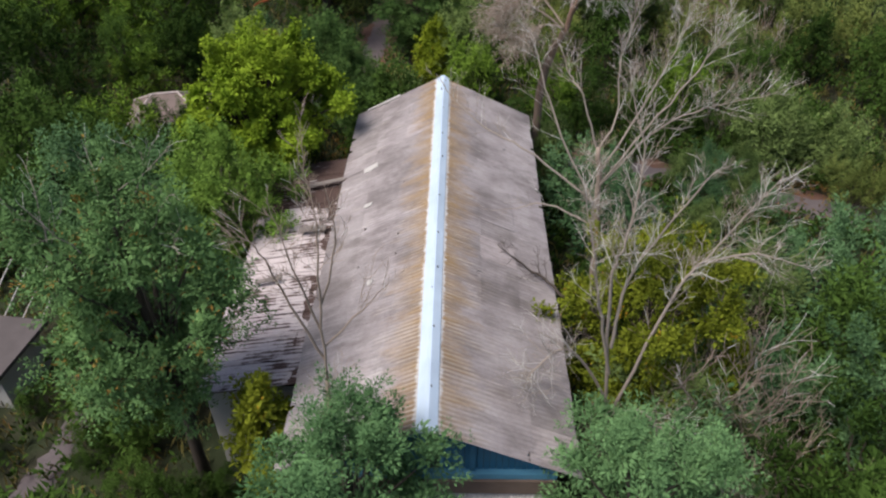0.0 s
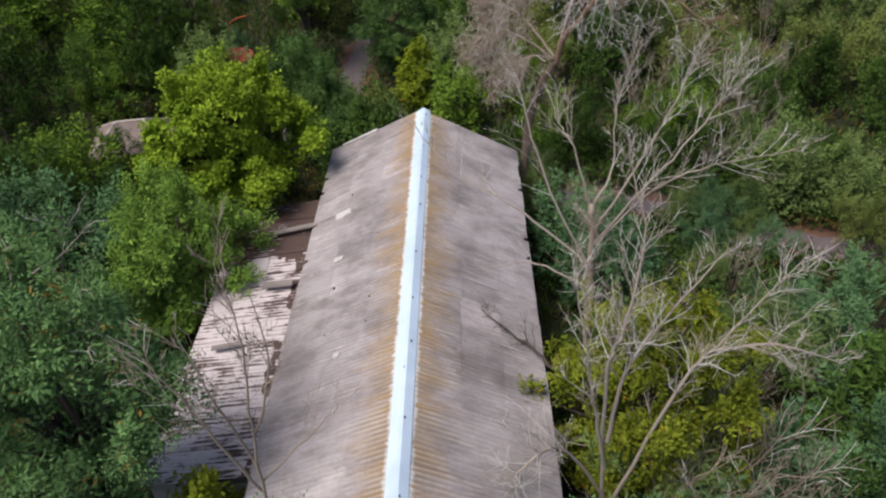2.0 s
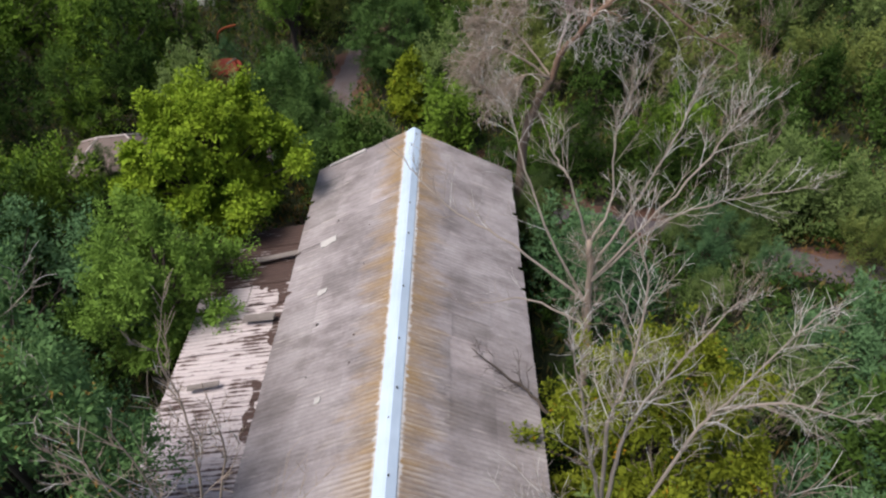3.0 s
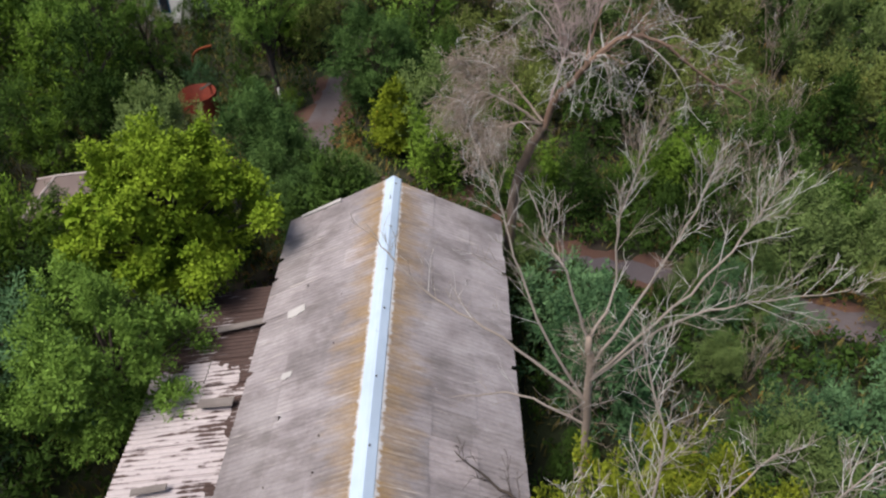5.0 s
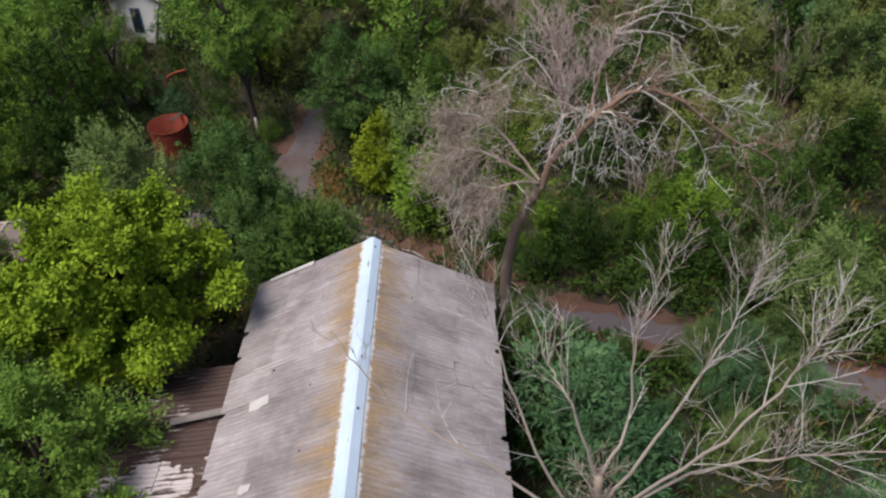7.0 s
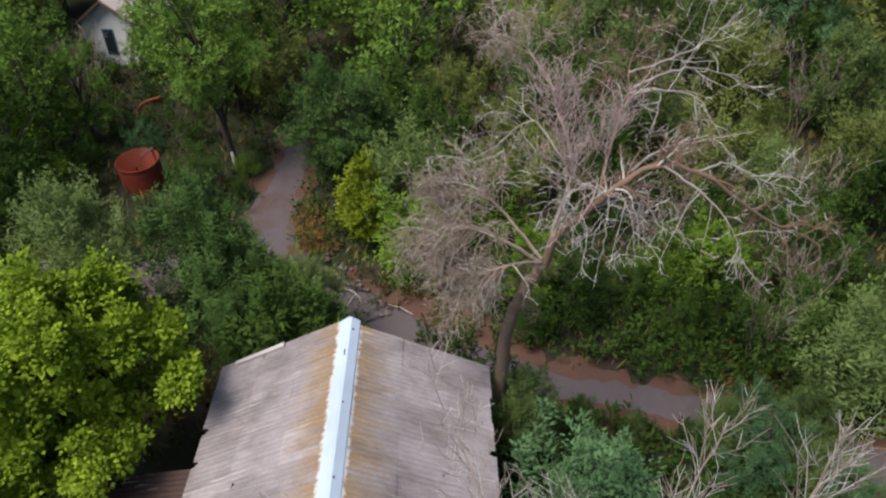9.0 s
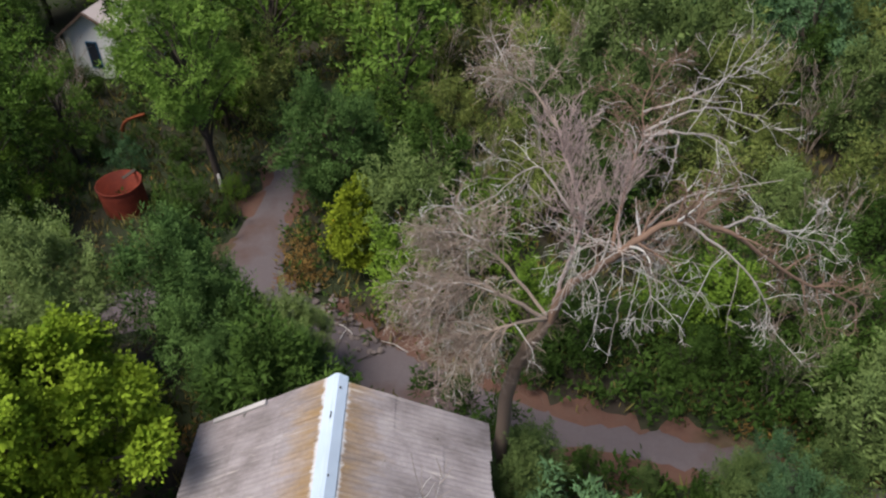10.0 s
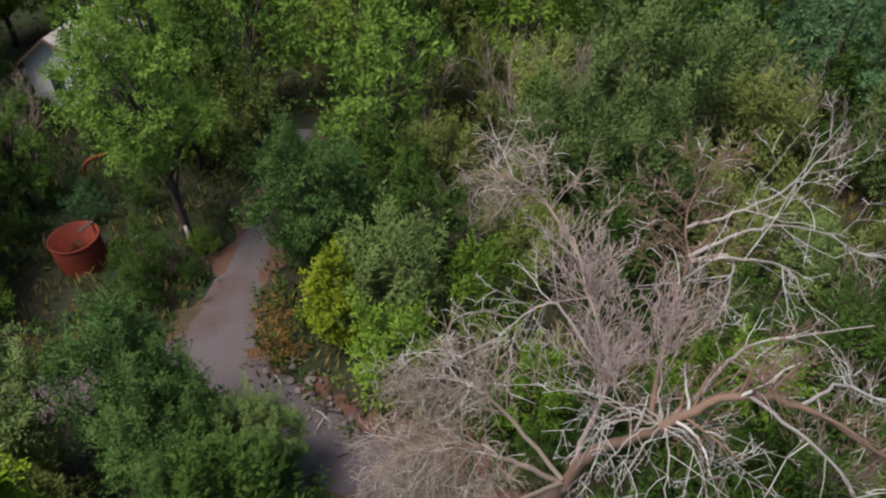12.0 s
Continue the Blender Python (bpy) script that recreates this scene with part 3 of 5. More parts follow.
# near gable: blue boards, a light beam, a hatch with painted near-black shade behind
front = part("gable", Geo().poly_prism([(EL + 0.6, 4.30), (ER - 0.6, 4.30), (ER - 0.6, EZ + 0.02), (RX, RZ - 0.2), (EL + 0.6, EZ + 0.02)], Y0 + 0.34, Y0 + 0.40), HOLE_SHADE, house, "blue-painted boarded gable over a near-black backing painted as hatch shade")
x = EL + 0.62
k = 0
while x < ER - 0.75:
    w = 0.165
    top = RZ - 0.22 - (RZ - EZ) * abs(x + w / 2 - RX) / (ER - RX)
    if top > 4.42 and not -1.02 < x < -0.62:
        part("board", Geo().box(x, Y0 + 0.29 - 0.006 * (k % 3), 4.32, x + w - 0.012, Y0 + 0.336, top), BLUE_PAINT, front)
    x, k = x + w, k + 1
part("hatch_frame", Geo().box(-1.06, Y0 + 0.24, 4.4, -0.99, Y0 + 0.30, 5.5).box(-0.60, Y0 + 0.24, 4.4, -0.53, Y0 + 0.30, 5.5), BLUE_LIGHT, front)
part("post", Geo().box(0.18, Y0 + 0.2, 4.36, 0.32, Y0 + 0.28, 5.5), BLUE_PAINT, front)
part("beam", Geo().box(EL + 0.5, Y0 + 0.12, 4.10, ER - 0.5, Y0 + 0.31, 4.32), BLUE_LIGHT, house, "light blue painted beam")
part("fascia", Geo().box(EL + 0.5, Y0 + 0.05, 3.55, ER - 0.5, Y0 + 0.33, 4.09), BROWN_WOOD, house, "bare brown plank fascia")
for s in (EL, ER):
    a, b = Vector((RX, Y0 + 0.05, RZ - 0.07)), Vector((s, Y0 + 0.05, EZ - 0.07))
    part("bargeboard", Geo().tube([a, b], 0.075, 0.075, 4), GREY_WOOD, house)
part("bargeboard", Geo().tube([(RX - 0.1, Y1 + 0.06, RZ - 0.06), (EL + 1.6, Y1 + 0.06, EZ + 0.74)], 0.05, 0.05, 4), GREY_WOOD, house)
part("bargeboard", Geo().tube([(EL + 2.0, Y1 + 0.04, EZ + 1.02), (EL + 0.45, Y1 + 0.04, EZ + 0.28)], 0.11, 0.09, 4), PALE_WOOD, house, "pale mortar strip on the far verge")

# ridge of bent sheet metal, in lapped lengths
L = (Y1 - Y0 + 0.2) / 9
for i in range(9):
    y, z = Y0 - 0.1 + i * L, RZ + 0.075 + 0.006 * (i % 2)
    w, dz = 0.27, 0.27 * (RZ - EZ) / (ER - RX)
    g = Geo()
    for yy in (y, y + L + 0.06):
        j = 0.012 * math.sin(yy * 3.1)
        g.v += [(RX - w + j, yy, z - dz), (RX - 0.05 + j, yy, z + 0.02), (RX + 0.05 + j, yy, z + 0.02), (RX + w + j, yy, z - dz), (RX + w + j, yy, z - dz - 0.05), (RX - w + j, yy, z - dz - 0.05)]
    g.f = [(0, 1, 7, 6), (1, 2, 8, 7), (2, 3, 9, 8), (3, 4, 10, 9), (5, 0, 6, 11), (0, 5, 4, 3, 2, 1), (6, 7, 8, 9, 10, 11)]
    cap = part("ridge_cap", g, RIDGE_METAL, house, "pale blue-white sheet metal ridge")
    # small boxes coloured near-black as the shade in nail holes
    for u, dx in ((0.35, -0.03), (0.8, 0.12)) if i % 3 == 2 else ((0.6, 0.08),):
        part("nail_hole", Geo().box(RX + dx - 0.02, y + L * u, z - 0.04, RX + dx + 0.02, y + L * u + (0.22 if i == 8 and u < 0.5 else 0.06), z + 0.026 - abs(dx) * 0.2), HOLE_SHADE, cap)

# porch roof before the gable
porch = thing("porch", "porch with a pale corrugated roof before the gable", "porch")
for x in (-2.7, 1.6):
    part("post", Geo().box(x, Y0 - 1.25, -0.1, x + 0.12, Y0 - 1.13, 2.75), BLUE_PAINT, porch)
porch_roof = part("roof", Geo().box(-3.2, Y0 - 1.35, 2.74, 2.2, Y0 - 1.20, 2.86).box(-3.2, Y0 + 0.18, 3.2, 2.2, Y0 + 0.34, 3.32), BROWN_WOOD, porch)
porch_mesh = [sheet_mesh("porch_sheet", 1.12, 1.72, 8, 70 + s) for s in range(2)]
for c in range(5):
    a = math.atan2(0.5, 1.6)
    m = Matrix(((-1, 0, 0), (0, -math.cos(a), -math.sin(a)), (0, -math.sin(a), math.cos(a)))).transposed().to_4x4()
    part("sheet", porch_mesh[c % 2], PALE_WOOD, porch_roof, "", True, Matrix.Translation((-3.2 + 1.08 * (c + 1), Y0 + 0.3, 3.40)) @ m)

# ---- lean-to on the long side ----
annex = thing("lean_to", "lean-to shed with pale littered corrugated roof", "shed")
AX, AY0, AY1 = -8.3, 14.5, 27.35
part("wall", Geo().box(AX + 0.3, AY0 + 0.2, -0.1, AX + 0.55, AY1 - 0.2, 3.45), PLASTER, annex)
part("wall", Geo().box(AX + 0.55, AY0 + 0.2, -0.1, EL + 0.4, AY0 + 0.45, 3.5), PLASTER, annex)
part("wall", Geo().box(AX + 0.55, AY1 - 0.45, -0.1, EL + 0.4, AY1 - 0.2, 3.5), PLASTER, annex)
g = Geo()
for x, z in ((AX + 0.1, 3.50), (AX + 1.2, 3.69), (AX + 2.4, 3.90), (EL + 0.2, 4.08)):
    g.tube([(x, AY0, z), (x, AY1, z)], 0.05, 0.05, 4)
for y in np.arange(AY0 + 0.2, AY1, 1.4):
    g.tube([(AX, y, 3.40), (EL + 0.35, y, 4.04)], 0.05, 0.05, 4)
annex_roof = part("roof", g, BROWN_WOOD, annex)
for x, y, dx, dy, z, turn in ((-5.7, 25.35, 0.8, 0.12, 4.17, 6), (-5.75, 22.15, 0.55, 0.16, 4.16, -3), (-6.9, 19.4, 0.5, 0.1, 3.95, 4)):
    pl = Geo().box(-dx, -dy, -0.02, dx, dy, 0.015).box(-dx * 0.9, -dy * 0.6, 0.015, dx * 0.97, dy * 0.2, 0.03)
    tagged(part("plank", pl, GREY_WOOD, None, "", False, pose(x, y, z + 0.08, 2, -9.5, turn)), "loose grey plank lying on the lean-to roof", "plank", "loose planks")

# bits lying on the main roof
def on_slope(x):
    return RZ + 0.07 + (EZ - RZ) * abs(x - RX) / (ER - RX)


for x, y, w, h, turn in ((-3.72, 25.05, 0.32, 0.32, 8), (-3.55, 22.3, 0.17, 0.22, -6), (-3.0, 17.6, 0.1, 0.2, 0)):
    a = math.degrees(math.atan2(RZ - EZ, ER - RX)) * (1 if x > RX else -1)
    tagged(part("roof_patch", Geo().box(-w, -h / 2, -0.004, w, h / 2, 0.012).box(-w * 0.6, -h / 2 - 0.05, -0.004, w * 0.2, -h / 2, 0.01), PALE_WOOD, None, "", False, pose(x, y, on_slope(x) + 0.03, 0, a, turn)), "pale patch of newer sheet on the old roof", "patch", "roof patches")


# ---- trees that stand out ----
def at(ob, x, y, turn=0.0, s=1.0, z=0.0):
    ob.matrix_basis = pose(x, y, z, 0, 0, turn) @ Matrix.Scale(s, 4)
    return ob


at(leafy("locust_tree", "tall grey-green locust tree beside the lean-to", "tree", LEAF_LOCUST, 21, 11.7, 3.1, 4.0, 58, 0.66, 26, 40, 0.46, 0.115, 0.34, 0.22, shoots=34, dead_twigs=12), -8.4, 13.9)
at(leafy("locust_tree", "fresh green locust tree before the blue gable", "tree", LEAF_FRESH, 22, 8.7, 2.3, 2.2, 36, 0.55, 24, 40, 0.48, 0.115, 0.33, 0.16, shoots=26), -2.6, 9.75, 40)
at(leafy("locust_tree", "green locust tree at the roof corner", "tree", LEAF_FRESH, 23, 6.7, 2.5, 1.6, 34, 0.55, 24, 40, 0.48, 0.115, 0.33, 0.14, shoots=26), 4.3, 10.4, 80)
at(leafy("maple_tree", "bright yellow-green maple tree with a dense round crown", "tree", LEAF_MAPLE, 34, 8.5, 4.4, 3.3, 110, 0.50, 18, 44, 0.36, 0.13, 0.70, 0.22, spread=0.62, rise=0.6, shoots=60, taper=0.55, lean=(1.0, -0.6)), -9.6, 29.6)
at(leafy("elm_tree", "green bushy elm overhanging the lean-to roof", "tree", LEAF_ELM, 25, 6.9, 3.2, 1.0, 56, 0.62, 26, 34, 0.44, 0.12, 0.42, 0.18, shoots=30, rise=0.5), -9.6, 23.6)
at(leafy("elm_tree", "yellowing olive-green elm behind a bare tree", "tree", LEAF_OLIVE, 26, 7.7, 3.6, 1.2, 54, 0.58, 22, 36, 0.40, 0.12, 0.48, 0.18, shoots=40, rise=0.5), 5.8, 16.7)
at(leafy("shrub", "small yellowing shrub at the lean-to corner", "shrub", LEAF_OLIVE, 27, 5.4, 1.0, 1.2, 9, 0.65, 40, 20, 0.34, 0.15, 0.5, 0.08), -5.8, 13.3)
at(leafy("tall_tree", "tall light-green tree with a dark leaning trunk", "tree", LEAF_ELM, 28, 10.4, 3.2, 4.0, 46, 0.62, 16, 40, 0.55, 0.125, 0.40, 0.24, lean=(-0.9, 0.8), shoots=40, small=True), -9.3, 49.2)
part("broken_stub", Geo().tube([(0.12, -0.2, 0.1), (0.16, -0.3, 0.8), (0.12, -0.32, 1.35)], 0.13, 0.07, 7), WOOD_PALE, bpy.data.objects["tall_tree"], "pale broken stub", True)
at(leafy("sapling", "young yellow-green tree beside the path", "tree", LEAF_YOUNG, 35, 3.7, 1.9, 0.10, 30, 0.42, 16, 26, 0.38, 0.14, 0.55, 0.06, shoots=22, taper=0.75, lean=(0.7, 0.3)), -2.2, 43.0)
at(leafy("shrub", "big round dark green shrub beside the path", "shrub", LEAF_DEEP, 30, 5.8, 3.1, 0.3, 50, 0.68, 24, 34, 0.48, 0.135, 0.36, 0.12, stems=3, shoots=40, small=True), -3.0, 48.2)

bare_tree("bare_tree", "tall leafless tree spreading over the roof edge", 41, [(4.75, 19.9, -0.1), (4.65, 19.85, 3), (4.55, 19.85, 5.6), (4.40, 19.82, 7.9), (4.25, 19.9, 9.1)],
          [[(4.40, 19.80, 7.7), (5.67, 19.40, 9.81), (6.69, 19.00, 10.77), (8.71, 18.60, 11.57)],
           [(4.40, 19.80, 8.23), (5.47, 20.30, 10.15), (6.37, 20.90, 11.77), (6.93, 21.50, 13.13)],
           [(4.45, 19.80, 7.84), (5.75, 19.30, 10.48), (6.89, 19.60, 12.09), (7.41, 19.90, 13.06)],
           [(4.28, 19.90, 9.0), (4.85, 20.60, 9.87), (4.82, 21.00, 11.57), (5.40, 21.60, 13.09)],
           [(4.24, 19.90, 9.0), (3.62, 20.20, 10.75), (3.26, 20.80, 11.16), (2.98, 21.40, 11.88)],
           [(4.40, 19.85, 6.9), (3.29, 20.20, 8.91), (2.58, 20.90, 10.62), (2.28, 21.50, 11.67), (1.59, 22.50, 13.01)],
           [(4.42, 19.85, 6.9), (2.33, 20.60, 8.40), (0.79, 21.30, 9.00), (-0.26, 22.00, 9.71), (-0.88, 22.50, 10.38)],
           [(4.50, 19.85, 6.0), (2.91, 20.30, 6.63), (1.98, 20.60, 6.3), (1.13, 20.70, 6.1)]],
          0.13, 0.040, 17, 1.5, 1, BARK_BARE, 0.0052, kink=0.17, thick=0.34, trunk_mat=BARK_DEAD, wobble=0.018, shares={5: 0.8, 6: 0.45, 7: 0.5}, trunk_twigs=64, fork=0.6)
bare_tree("bare_tree", "leafless forked tree standing before a yellowing elm", 42, [(4.3, 13.9, -0.1), (4.28, 13.95, 1.8), (4.30, 14.0, 3.5)],
          [[(4.36, 14.00, 3.3), (5.51, 14.30, 7.78), (6.25, 14.60, 8.96), (7.84, 15.10, 11.12)],
           [(4.25, 14.00, 3.3), (3.83, 14.20, 8.29), (4.07, 14.50, 9.50), (4.32, 14.90, 11.58), (3.85, 15.50, 13.4)],
           [(4.07, 14.05, 6.2), (4.29, 14.40, 8.27), (5.17, 14.90, 9.73), (6.21, 15.20, 11.22)],
           [(4.12, 14.00, 5.2), (3.50, 13.80, 8.02), (3.10, 13.60, 10.03), (2.76, 13.80, 11.67)],
           [(4.22, 14.00, 4.0), (2.91, 13.70, 6.46), (1.98, 13.30, 6.22), (1.69, 13.10, 5.77)],
           [(4.35, 14.00, 3.4), (5.08, 13.20, 4.49), (5.79, 12.70, 3.37), (6.79, 12.30, 2.61)],
           [(6.16, 14.60, 8.75), (7.31, 14.20, 9.37), (8.73, 14.00, 8.99)]],
          0.14, 0.054, 20, 1.3, 1, BARK_BARE, 0.0055, kink=0.19, thick=0.34, trunk_mat=BARK_DEAD, wobble=0.018, shares={4: 2.2, 5: 2.2, 6: 1.4}, trunk_twigs=64, fork=0.8)
bare_tree("bare_tree", "slender leafless tree rising through green leaves", 43, [(-3.0, 10.3, -0.1), (-2.9, 10.4, 5), (-2.92, 10.45, 8.9)],
          [[(-2.92, 10.45, 8.8), (-2.80, 10.50, 11.37), (-2.70, 10.70, 12.86), (-2.90, 11.00, 14.36)],
           [(-2.90, 10.50, 9.5), (-3.45, 10.30, 11.54), (-3.68, 10.20, 12.60), (-4.13, 10.10, 13.31)],
           [(-2.83, 10.50, 11.0), (-2.41, 10.80, 12.4), (-2.55, 11.10, 13.6)],
           [(-2.86, 10.50, 9.9), (-2.07, 10.80, 10.63), (-1.48, 11.10, 11.14)],
           [(-2.88, 10.50, 10.3), (-3.15, 10.30, 12.11), (-3.37, 10.20, 13.84)]],
          0.09, 0.034, 15, 1.1, 1, BARK_DEAD, 0.0060, trunk_twigs=24, kink=0.11, thick=0.30, wobble=0.018, fork=0.6)
HUB = Vector((5.52, 29.33, 11.48))
spider = []
for k in range(15):
    a, w = 2.4 * k + 0.3, 0.75 + 0.35 * ((k * 7) % 5) / 4
    c, d = math.cos(a) * w, math.sin(a) * w * (1.0 if math.sin(a) < 0 else 0.6)
    spider.append([HUB, HUB + Vector((c * 0.55, d * 0.55, 0.16)), HUB + Vector((c * 1.0, d * 1.0, -0.22)), HUB + Vector((c * 1.2, d * 1.2, -0.55 - 0.6 * ((k * 3) % 4) / 3))])
limbs = [[(4.38, 30.15, 8.73), (4.62, 29.95, 9.9), (5.0, 29.75, 10.5), (5.52, 29.33, 11.45), (6.05, 29.3, 12.0), (6.62, 29.2, 12.3), (7.53, 29.0, 12.15), (8.68, 28.9, 11.3), (10.58, 28.9, 10.2)],
         [(4.38, 30.15, 8.75), (3.3, 30.1, 9.6), (2.5, 30.3, 9.9), (1.7, 30.4, 9.5), (1.3, 30.5, 8.9)],
         [(4.30, 30.1, 8.9), (3.4, 29.5, 9.3), (2.6, 29.6, 8.8), (2.0, 29.5, 8.2)],
         [(4.30, 30.1, 9.0), (3.2, 30.8, 10.2), (2.4, 31.2, 10.6), (1.8, 31.3, 10.4)],
         [(4.45, 30.12, 9.4), (4.73, 30.2, 10.7), (4.87, 30.4, 11.55), (4.6, 31.0, 12.55), (4.36, 31.8, 13.3)],
         [(5.40, 29.5, 11.3), (5.95, 31.0, 12.3), (6.35, 31.7, 12.8), (6.43, 32.4, 13.1), (6.97, 33.2, 13.8)],
         [(6.35, 31.70, 12.8), (7.05, 31.7, 12.85), (6.95, 31.3, 12.35), (6.73, 31.0, 11.9)],
         [(6.35, 31.75, 12.85), (7.2, 31.9, 13.2), (8.02, 32.0, 13.27), (9.14, 32.0, 12.98)],
         [(6.40, 31.70, 12.8), (7.2, 31.6, 12.9), (7.98, 31.5, 12.7), (8.51, 31.0, 11.98)],
         [(5.95, 29.45, 11.95), (6.8, 30.2, 12.05), (7.47, 30.5, 12.05), (9.07, 30.5, 12.36)],
         [(4.84, 30.4, 11.5), (4.2, 31.2, 12.2), (3.75, 31.2, 12.3), (3.12, 31.0, 11.8), (2.18, 30.8, 11.4)],
         [(4.42, 31.6, 13.1), (3.9, 32.4, 13.7), (3.3, 32.8, 13.9)],
         [(6.43, 32.3, 13.05), (7.42, 32.4, 13.35), (8.54, 32.9, 13.69), (9.46, 33.5, 14.3)],
         [(7.30, 29.05, 12.2), (8.2, 29.5, 12.1), (9.3, 29.6, 11.5), (10.2, 29.7, 11.3)],
         [(6.60, 29.2, 12.3), (7.3, 28.6, 12.0), (8.1, 28.3, 11.2), (8.5, 28.2, 10.3)],
         [(5.50, 29.4, 11.4), (5.5, 29.8, 12.1), (5.6, 30.2, 12.7)],
         [(5.2, 29.7, 11.0), (4.9, 30.0, 11.6), (4.8, 30.2, 12.2)]] + spider
thin = {k: 0.18 for k in range(17, 32)}
bare_tree("dead_tree", "huge dead crooked tree with drooping bleached twigs", 44, [(3.55, 30.75, -0.1), (3.45, 30.5, 3.4), (3.60, 30.35, 6.3), (3.95, 30.22, 7.9), (4.38, 30.15, 8.8)], limbs,
          0.23, 0.050, 50, 1.6, 2, BARK_DEAD, 0.0070, kink=0.16, thick=0.40, wobble=0.018,
          shares={0: 0.30, 1: 1.5, 2: 1.6, 3: 1.4, 4: 0.8, 5: 0.5, 6: 0.16, 7: 0.20, 8: 0.20, 9: 0.18, 10: 0.24, 11: 1.1, 12: 0.14, 13: 0.30, 14: 0.24, 15: 1.0, 16: 0.7, **thin},
          droops={0: 0.18, 1: 0.34, 2: 0.42, 3: 0.25, 4: -0.25, 6: 0.12, 7: 0.08, 8: 0.15, 9: 0.05, 10: 0.2, 12: 0.0, 13: 0.15, 14: 0.3, 15: -0.35, 16: -0.3}, droop=0.3, up=0.2,
          trunk_mat=BARK_TRUNK, trunk_twigs=26, slim={0: 2.4, 1: 1.3, 2: 1.2, 3: 1.2, 4: 1.2, 5: 1.0, 6: 1.0, 7: 1.0, 8: 0.95, 9: 0.9, 10: 0.7, 12: 0.75, 13: 0.8, 14: 0.8, 15: 0.6, 16: 0.6, **{k: 0.44 for k in thin}},
          limb_mats={0: BARK_RED, 5: BARK_RED, 4: BARK_PINK, 15: BARK_PINK, 16: BARK_PINK, **{k: BARK_WHITE for k in (6, 7, 8, 9, 10, 12, 13, 14, *thin)}}, fork=0.85)

rng = np.random.default_rng(5)
g = Geo()
line = smooth_line([(3.3, 17.6, 4.85), (2.7, 18.4, 4.95), (2.0, 18.9, 5.2), (1.2, 19.4, 5.6)], 4, rng, 0.03)
g.tube(line, 0.06, 0.014, 5)
twig_fan(g, rng, line, 0.05, 12, 1.0, 1, 0.009, 0.25, 0.1)
tagged(part("fallen_branch", g, BARK_DARK, None, "", True), "dark dead branch lying on the roof edge", "branch")

# ---- hut, tank, far house, shed ----
def hut():
    ob = thing("hut", "small hut with an old hipped pinkish roof", "hut", pose(-17.3, 38.3, 0, 0, 0, 12))
    part("wall", Geo().box(-2.0, -1.6, -0.1, 2.0, 1.6, 0.95), PLASTER, ob)
    z0, z1, a, b, r = 0.85, 2.0, 2.3, 1.9, 0.7
    up, low = [(-r, 0, z1), (r, 0, z1)], [(-a, -b, z0), (a, -b, z0), (a, b, z0), (-a, b, z0)]
    for f in ((low[0], low[1], up[1], up[0]), (low[2], low[3], up[0], up[1]), (low[1], low[2], up[1]), (low[3], low[0], up[0])):
        g = Geo()
        k = len(f)
        g.v = [tuple(q) for q in f] + [(x, y, z - 0.05) for x, y, z in f]
        g.f = [tuple(range(k)), tuple(range(2 * k - 1, k - 1, -1))] + [(i, k + i, k + (i + 1) % k, (i + 1) % k) for i in range(k)]
        part("roof_slope", g, TAN_ROOF, ob)
    for q, e in ((up[0], low[0]), (up[0], low[3]), (up[1], low[1]), (up[1], low[2]), (up[0], up[1])):
        part("hip_cap", Geo().tube([(q[0], q[1], q[2] + 0.02), (e[0], e[1], e[2] + 0.02)], 0.055, 0.055, 5), PINK_ROOF, ob)
    part("plank", Geo().box(-1.9, -1.3, 1.30, -1.2, -1.16, 1.36, pose(0, 0, 0, 0, 0, 25)), BROWN_WOOD, ob)


def tank():
    ob = thing("tank", "open rusty red steel tank standing in weeds", "tank", pose(-13.85, 48.2, 0, 3, -2, 20))
    g, n, R, H, t = Geo(), 36, 1.06, 1.45, 0.03
    prof = [(R, -0.1), (R * 1.01, H * 0.33), (R, H * 0.36), (R * 1.012, H * 0.68), (R, H * 0.71), (R * 1.01, H), (R - t, H), (R - t, 0.15), (0.01, 0.12)]
    for r, z in prof:
        for i in range(n):
            a = 2 * math.pi * i / n
            d = 1 + 0.02 * noise.noise(Vector((math.cos(a) * 1.5, math.sin(a) * 1.5, z)))
            g.v.append((r * d * math.cos(a), r * d * math.sin(a), z))
    for j in range(len(prof) - 1):
        for i in range(n):
            a, b = j * n + i, j * n + (i + 1) % n
            g.f.append((a, b, b + n, a + n))
    part("shell", g, RUST, ob, "", True)
    rim = Geo()
    ring = [(1.08 * math.cos(a), 1.08 * math.sin(a), H) for a in np.linspace(0, 2 * math.pi, 40)]
    rim.tube(ring, 0.04, 0.04, 6, False)
    part("rim", rim, RUST, ob)
    part("lid", Geo().box(-0.40, -0.10, 0, 0.36, 0.10, 0.03, pose(0.55, 0.55, H + 0.03, 4, -8, 30)), BARK_DARK, ob, "dark plank across the rim")


